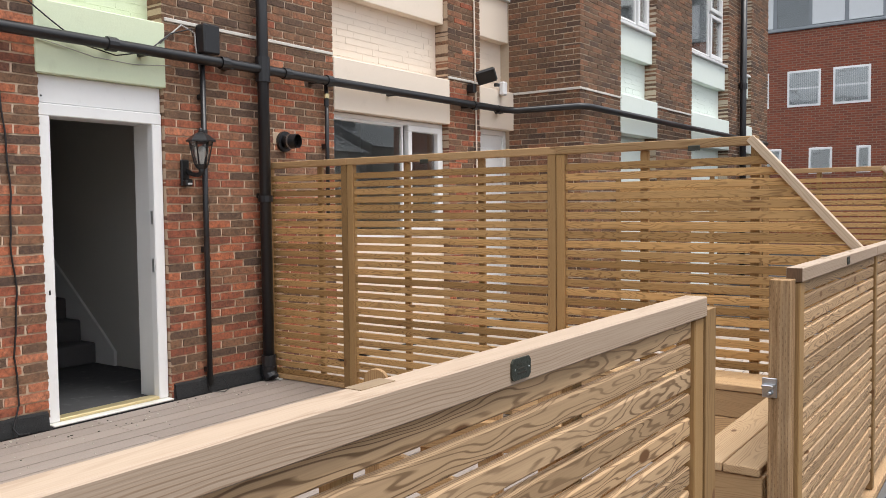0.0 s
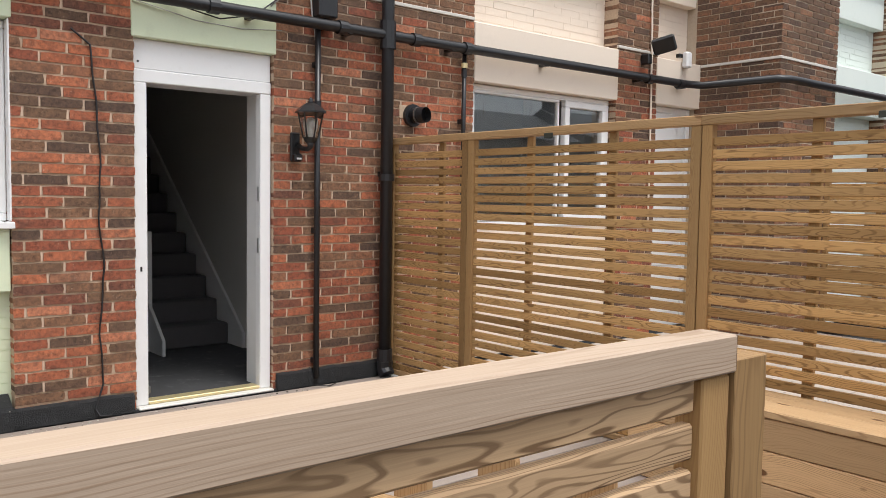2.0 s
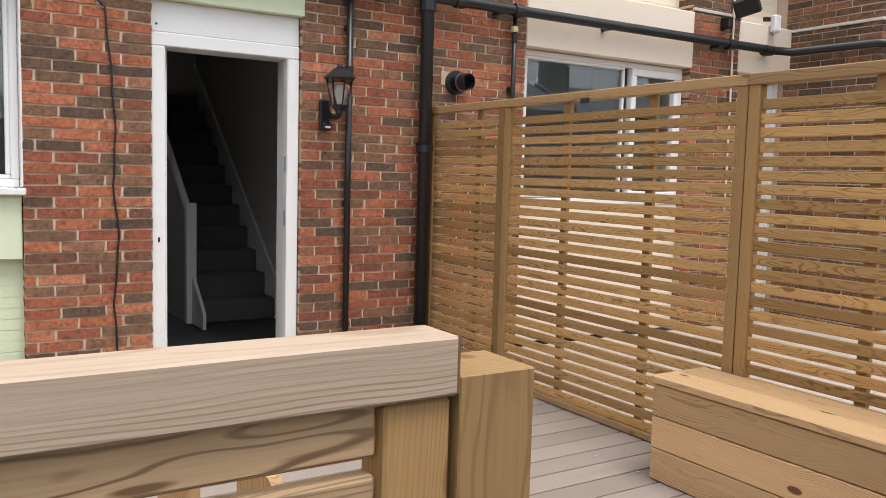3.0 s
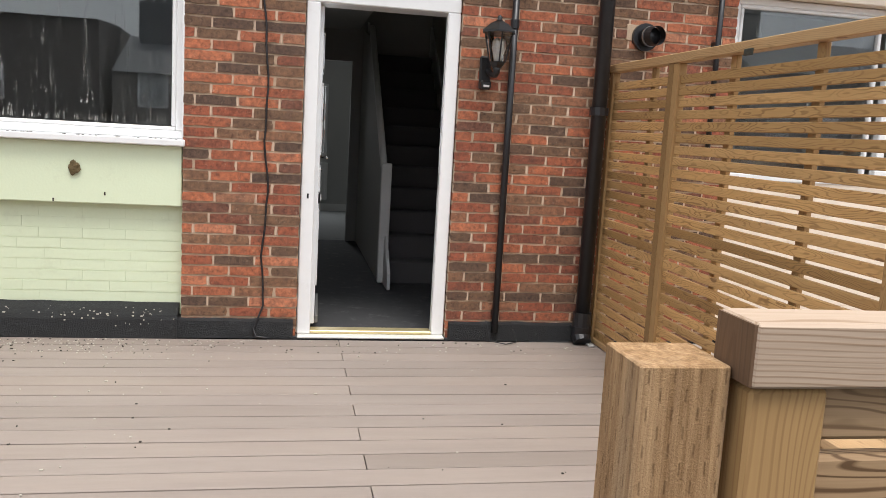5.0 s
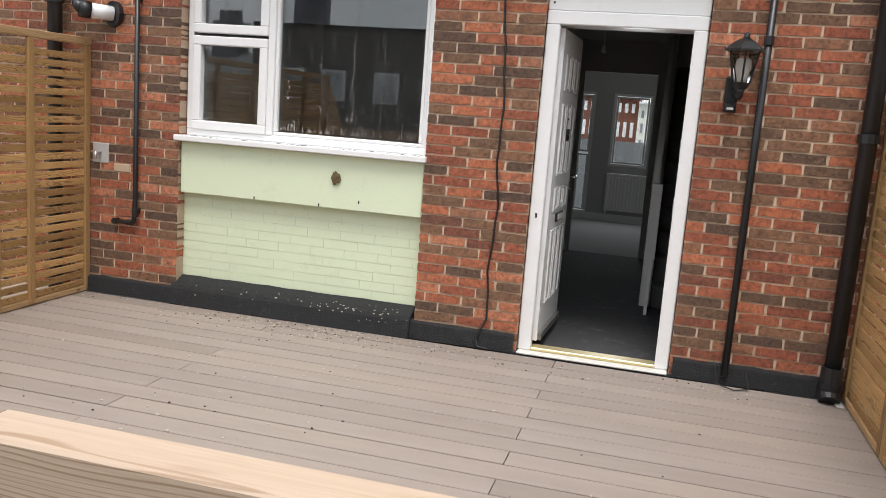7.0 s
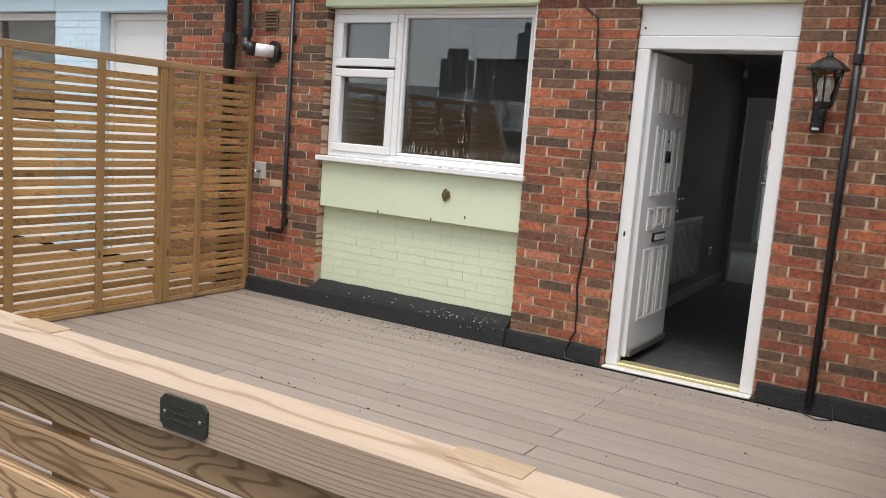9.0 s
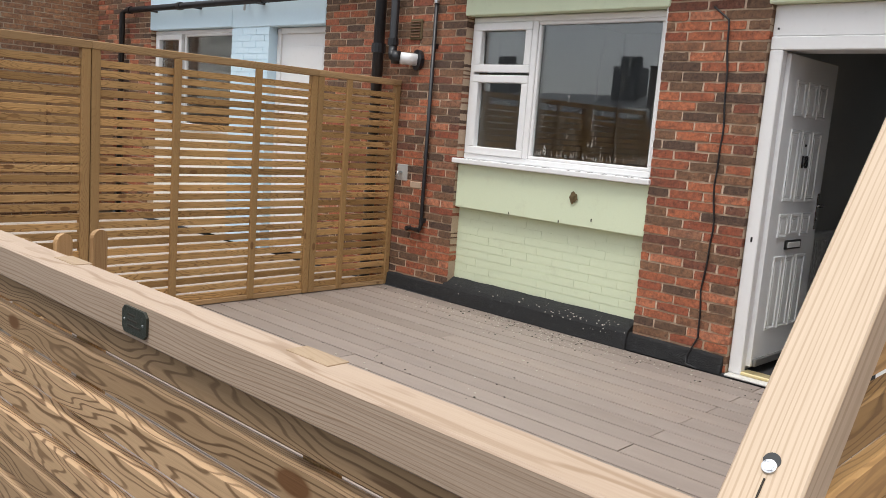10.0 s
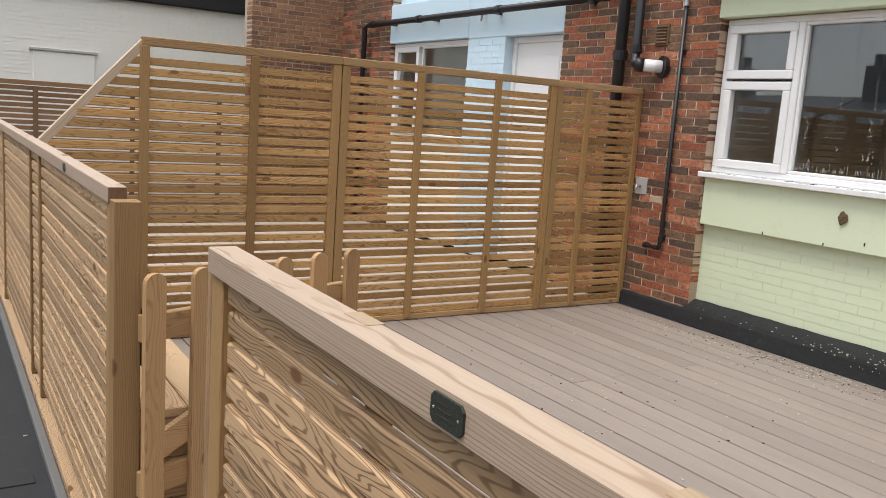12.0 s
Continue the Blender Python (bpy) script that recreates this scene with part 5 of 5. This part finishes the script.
# left corner pipes
pipe("soil_pipe", [(W + 0.09, -0.54, 0.01), (W + 0.09, -0.54, TOP)], 0.048, "thick black soil pipe behind the slatted fence", sockets=[((W + 0.09, -0.54, 2.0), (W + 0.09, -0.54, 2.08))])
pipe("flue_pipe", [(W + 0.09, -0.36, TOP), (W + 0.09, -0.36, 2.06), (W + 0.11, -0.34, 1.99), (W + 0.16, -0.28, 1.965)], 0.036, "black pipe bending into a white flue", sockets=[((W + 0.09, -0.36, 2.06), (W + 0.09, -0.36, 2.12))])
flue = thing("boiler_flue", (W + 0.05, -0.19, 1.95), "white boiler flue with a black wall ring", "flue")
part("ring", tube([(W - 0.01, -0.13, 1.95), (W + 0.02, -0.14, 1.95)], 0.085, 18), black_pipe, flue)
part("stub", tube([(W + 0.01, -0.14, 1.95), (W + 0.13, -0.24, 1.955)], 0.05, 16), upvc, flue, "white plastic stub", smooth=True)
part("cap", tube([(W + 0.12, -0.23, 1.955), (W + 0.17, -0.28, 1.96)], 0.056, 16), black_pipe, flue, smooth=True)
pipe("gas_pipe", [(W + 0.035, 0.07, 2.5), (W + 0.035, 0.07, 0.60), (W + 0.035, 0.06, 0.545), (W + 0.035, 0.03, 0.535), (W + 0.035, -0.09, 0.535)], 0.016, "thin black pipe turning into the wall", clips=[(W + 0.035, 0.07, 2.06), (W + 0.035, 0.07, 0.62)], sockets=[((W + 0.035, 0.05, 0.535), (W + 0.035, 0.01, 0.535)), ((W + 0.035, 0.07, 0.63), (W + 0.035, 0.07, 0.58))])
part("pipe_stub", tube([(W - 0.01, -0.09, 0.535), (W + 0.05, -0.09, 0.535)], 0.022, 10), black_pipe, None)
tagged(bpy.data.objects["pipe_stub"], "black pipe stub entering the brickwork", "pipe")
tagged(part("pipe_collar", tube([(W + 0.035, 0.07, 2.40), (W + 0.035, 0.07, 2.45)], 0.022, 12), grey_metal, None), "pale joint on the thin pipe", "pipe joint")
av = thing("air_brick", (W, -0.17, 2.12), "brown louvred air vent in the brickwork", "vent")
box("frame", (W - 0.02, W + 0.012), (-0.245, -0.105), (2.115, 2.285), nest_m, av, 0.006)
for k in range(6):
    box("louvre", (W + 0.008, W + 0.022), (-0.228, -0.122), (2.135 + 0.024 * k, 2.148 + 0.024 * k), brick_brown, av, 0.003)
# boiler flue by the door
fl2 = thing("boiler_flue", (W + 0.05, 4.94, 1.96), "black boiler flue with a round wall ring", "flue")
part("ring", tube([(W - 0.01, 4.92, 1.965), (W + 0.03, 4.92, 1.965)], 0.085, 20), black_pipe, fl2)
part("stub", tube([(W + 0.02, 4.92, 1.965), (W + 0.10, 4.935, 1.965)], 0.055, 18), black_pipe, fl2, smooth=True)
part("cap", tube([(W + 0.09, 4.933, 1.965), (W + 0.15, 4.945, 1.965)], [0.062, 0.058], 18, False), black_pipe, fl2)
part("seal", tube([(W + 0.07, 4.929, 1.965), (W + 0.08, 4.931, 1.965)], 0.063, 18), grey_metal, fl2)
tagged(box("mortar_patch", (W - 0.01, W + 0.004), (4.80, 4.90), (1.94, 2.04), mortar, None, 0.006), "rough mortar patch beside the flue", "mortar patch", kind="structure")
# outside tap stain
tp = thing("outside_tap", (W + 0.03, -0.24, 0.99), "old outside tap with a chalky patch", "tap")
box("patch", (W - 0.01, W + 0.004), (-0.30, -0.17), (0.93, 1.07), lead, tp, 0.006)
part("body", tube([(W, -0.24, 1.0), (W + 0.05, -0.24, 1.0), (W + 0.06, -0.24, 0.96)], 0.012, 8), grey_metal, tp, smooth=True)
tagged(box("old_patch", (W - 0.01, W + 0.003), (0.0 - 0.13, 0.0), (0.88, 0.935), mortar, None, 0.004), "pale repaired brick", "mortar patch", kind="structure")

# lantern
lan = thing("wall_lantern", (W, 3.93, 1.575), "black outdoor wall lantern with clear panes", "wall lamp")
LX, LY = W + 0.165, 3.94
box("back_plate", (W, W + 0.028), (3.87, 3.94), (1.575, 1.775), black_iron, lan, 0.012)
box("sensor", (W + 0.02, W + 0.075), (3.873, 3.937), (1.575, 1.63), black_iron, lan, 0.012)
box("sensor_lens", (W + 0.06, W + 0.078), (3.885, 3.925), (1.587, 1.603), inner_white, lan, 0.004)
part("arm", tube([(W + 0.02, 3.92, 1.695), (W + 0.07, 3.93, 1.665), (W + 0.12, 3.945, 1.66), (LX, LY, 1.675), (LX, LY, 1.71)], [0.018, 0.017, 0.017, 0.02, 0.026], 10), black_iron, lan, smooth=True)
part("base_cup", tube([(LX, LY, 1.7), (LX, LY, 1.72), (LX, LY, 1.735)], [0.03, 0.046, 0.05], 6), black_iron, lan)
part("roof", tube([(LX, LY, 1.9), (LX, LY, 1.91), (LX, LY, 1.95), (LX, LY, 1.967)], [0.108, 0.108, 0.06, 0.03], 6), black_iron, lan)
part("finial", tube([(LX, LY, 1.965), (LX, LY, 1.98), (LX, LY, 1.99), (LX, LY, 2.005)], [0.026, 0.014, 0.017, 0.004], 8), black_iron, lan, smooth=True)
for k in range(6):
    a = 2 * math.pi * k / 6
    a2 = 2 * math.pi * (k + 1) / 6
    p0, p1 = (LX + 0.047 * math.cos(a), LY + 0.047 * math.sin(a), 1.73), (LX + 0.085 * math.cos(a), LY + 0.085 * math.sin(a), 1.905)
    q0, q1 = (LX + 0.047 * math.cos(a2), LY + 0.047 * math.sin(a2), 1.73), (LX + 0.085 * math.cos(a2), LY + 0.085 * math.sin(a2), 1.905)
    part("rib", tube([p0, p1], 0.0055, 6), black_iron, lan)
    bmg = bmesh.new()
    bmg.faces.new([bmg.verts.new(v) for v in (p0, q0, q1, p1)])
    pg = part("pane", bmg, clear_m, lan, "clear glass pane")
    pg.visible_shadow = False
part("bulb", tube([(LX, LY, 1.735), (LX, LY, 1.775), (LX, LY, 1.815), (LX, LY, 1.86), (LX, LY, 1.875)], [0.016, 0.022, 0.034, 0.028, 0.008], 12), bulb_m, lan, "opal bulb", smooth=True)

# floodlight and sensor on the cream house
fld = thing("floodlight", (W + 0.1, 7.75, 2.72), "black floodlight tilted on the brick pier", "floodlight")
box("bracket", (W, W + 0.10), (7.70, 7.76), (2.66, 2.76), black_iron, fld, 0.01)
hd = box("head", (-0.04, 0.04), (-0.11, 0.11), (-0.075, 0.075), black_iron, fld, 0.015, local=True)
hd.matrix_basis = MAT[fld].inverted() @ pose(W + 0.2, 7.80, 2.84, 16, 18, -55)
lens = box("lens", (0.04, 0.044), (-0.092, 0.092), (-0.058, 0.058), render_grey, fld, 0.003, local=True)
lens.matrix_basis = MAT[fld].inverted() @ pose(W + 0.2, 7.80, 2.84, 16, 18, -55)
sn = thing("white_sensor", (W + 0.03, 8.4, 2.72), "small white sensor hanging on the cream wall", "sensor")
box("body", (W + 0.02, W + 0.09), (8.35, 8.44), (2.70, 2.86), upvc, sn, 0.015)
box("bracket", (W - 0.02, W + 0.03), (8.30, 8.36), (2.80, 2.84), black_iron, sn, 0.006)
lh = thing("wall_hook", (W + 0.02, -2.65, 2.5), "small metal fitting on the blue pier", "hook")
part("body", tube([(W, -2.66, 2.52), (W + 0.06, -2.66, 2.52), (W + 0.07, -2.66, 2.44)], 0.012, 8), grey_metal, lh, smooth=True)
pipe("horizontal_waste_pipe", [(HX, -0.54, 2.53), (HX, -5.2, 2.53), (HX, -5.34, 2.50), (HX, -5.36, 0.0)], 0.035, "black waste pipe along the blue house", clips=[(HX, y, 2.51) for y in (-1.0, -2.4, -3.6, -4.6)], sockets=[((HX, y, 2.53), (HX, y - 0.07, 2.53)) for y in (-0.9, -2.3, -3.9, -5.1)])


# cables
def cable(name, pts, r, mat, label):
    out = []
    for a, b in zip(pts, pts[1:]):
        for k in range(5):
            t = k / 5
            out.append(tuple(a[i] + (b[i] - a[i]) * t + (0.003 * math.sin(7 * (a[2] + (b[2] - a[2]) * t) * 3) if i == 1 else 0) for i in range(3)))
    out.append(pts[-1])
    return tagged(part(name, tube(out, r, 6), mat, None, smooth=True), label, "cable")


cable("wall_cable", [(W + 0.012, 2.46, 2.28), (W + 0.012, 2.56, 2.20), (W + 0.012, 2.59, 1.9), (W + 0.012, 2.615, 1.5), (W + 0.012, 2.60, 1.2), (W + 0.012, 2.63, 0.9), (W + 0.012, 2.60, 0.5), (W + 0.012, 2.62, 0.2), (W + 0.035, 2.56, 0.06), (W + 0.06, 2.58, 0.02), (W + 0.06, 2.65, 0.012)], 0.006, black_pipe, "loose black cable down the brick pier")
cable("wall_cable", [(W + 0.03, 2.70, 2.75), (W + 0.035, 2.9, 2.62), (W + 0.035, 3.1, 2.5), (W + 0.035, 3.35, 2.46), (W + 0.035, 3.6, 2.52), (W + 0.03, 3.8, 2.68), (W + 0.02, 4.0, 2.75)], 0.005, black_pipe, "drooping black cable over the door beam")
cable("wall_cable", [(W + 0.018, 2.8, 2.5), (W + 0.018, 3.2, 2.43), (W + 0.018, 3.5, 2.42), (W + 0.02, 3.8, 2.45)], 0.003, lead, "thin pale cable on the door beam")
cable("wall_cable", [(W + 0.02, 3.72, 2.6), (W + 0.02, 3.9, 2.76), (W + 0.02, 4.02, 2.72), (W + 0.02, 4.04, 2.55), (W + 0.02, 4.06, 2.42)], 0.006, lead, "pale cable looping to the black box")
cable("wall_cable", [(W + 0.02, 7.80, 5.5), (W + 0.02, 7.82, 4.2), (W + 0.02, 7.84, 3.2), (W + 0.02, 7.86, 2.4), (W + 0.02, 7.87, 1.0)], 0.010, cream_paint, "white cable down the brick pier")
cable("wall_cable", [(W + 0.06, 4.0, 0.14), (W + 0.10, 4.02, 0.02), (W + 0.14, 4.12, 0.008), (W + 0.10, 4.2, 0.012), (W + 0.06, 4.18, 0.09)], 0.004, black_pipe, "loop of thin black cable on the deck")
pipe("soil_pipe", [(BX + 0.08, 14.95, 0.0), (BX + 0.08, 14.95, TOP)], 0.055, "black soil pipe on the brick block", sockets=[((BX + 0.08, 14.95, 3.4), (BX + 0.08, 14.95, 3.5))])

# nest and grit
nest = bmesh.new()
bmesh.ops.create_icosphere(nest, subdivisions=3, radius=0.03)
for v in nest.verts:
    v.co *= 1 + 0.4 * noise.noise(v.co * 60)
    v.co.x *= 0.5
    v.co.z *= 1.35
tagged(part("mud_nest", nest, nest_m, None, centre=(W - 0.012, 1.54, 0.985)), "dried brown insect nest stuck on the green apron", "nest")


def litter(name, mat, count, label, size):
    vb = []
    g = random.Random(11 if mat is grit else 23)
    for k in range(count):
        d = abs(g.gauss(0, 0.16)) + 0.05 if g.random() < 0.7 else g.uniform(0.05, 2.6)
        y = g.gauss(1.55, 0.55) if g.random() < 0.55 else g.uniform(-0.25, 4.6)
        y = min(max(y, -0.3), 4.65)
        s = g.uniform(0.4, 1.0) * size
        xx = W + 0.03 + d
        vb.append((xx, xx + s, y, y + s * g.uniform(0.5, 1.5), 0.001, 0.001 + s * 0.5))
    return joined_boxes(name, vb, mat, None, "stuff", label)


tagged(litter("mortar_crumbs", grit, 380, "pale crumbs of mortar scattered on the deck", 0.010), category="litter")
tagged(litter("moss_crumbs", grit_dark, 170, "dark crumbs of moss scattered on the deck", 0.009), category="litter")

# scraps on the flat roof and droppings on the felt and sill
g = random.Random(3)
scraps = [(x, x + s, y, y + s * g.uniform(0.4, 1.6), -0.199, -0.199 + 0.004) for x, y, s in ((g.uniform(-0.6, 0.9), g.uniform(-4, 3.2), g.uniform(0.006, 0.024)) for _ in range(90))]
tagged(joined_boxes("roof_scraps", scraps, grit, None, "stuff", "pale scraps scattered on the flat roof"), category="litter")
spots = []
for _ in range(80):
    y, u = g.gauss(1.75, 0.3) if g.random() < 0.6 else g.uniform(0.4, 2.1), g.random()
    u = u * 4.6 - 2.6
    xx, zz = W + 0.013 + 0.02 * u, (0.138 - 0.0105 * u if u < 1 else 0.127 - 0.11 * (u - 1) / 2.0)
    s = g.uniform(0.002, 0.008)
    spots.append((xx, xx + s, min(max(y, 0.38), 2.1), min(max(y, 0.38), 2.1) + s * g.uniform(0.6, 2), zz - 0.002, zz + 0.004))
tagged(joined_boxes("felt_droppings", spots, grit, None, "stuff", "white droppings and crumbs on the felt upstand"), category="litter")
spots = [(W + 0.0 + g.uniform(-0.05, 0.02), W + 0.03, y, y + s, 1.1748, 1.1762) for y, s in ((g.uniform(0.4, 2.1), g.uniform(0.004, 0.012)) for _ in range(40))]
tagged(joined_boxes("sill_specks", spots, grit_dark, None, "stuff", "dark specks of dirt on the white sill"), category="litter")
tagged(box("drain_plate", (W + 0.05, W + 0.17), (4.66, 4.70), (0.002, 0.014), lead, None, 0.003), "small grey drain plate on the deck", "drain")
# dried splashes on the large pane
px = W - 0.075 - 0.029
marks = []
for y, z0, z1, w in ((1.59, 1.33, 1.40, 0.035), (1.605, 1.36, 1.42, 0.02), (1.57, 1.35, 1.38, 0.02), (1.58, 1.48, 1.54, 0.012), (1.575, 1.54, 1.60, 0.006), (1.35, 1.66, 1.75, 0.009), (1.13, 1.46, 1.64, 0.005), (1.17, 1.25, 1.33, 0.006), (1.36, 1.40, 1.44, 0.02)):
    for _ in range(7):
        a, c, e = y + g.uniform(-w, w), g.uniform(z0, z1), g.uniform(0.0015, 0.005)
        marks.append((px, px + 0.0008, a, a + e, c, c + e * g.uniform(1, 4)))
for _ in range(90):
    y, hgt = g.uniform(1.08, 2.05), abs(g.gauss(0, 0.03)) + 0.008
    z = 1.252 + g.uniform(0, 0.012)
    marks.append((px, px + 0.0006, y, y + g.uniform(0.0008, 0.0022), z, z + hgt))
tagged(joined_boxes("dried_splashes", marks, lead, None, "stuff", "pale dried splashes and drips on the window pane"), category="stain")
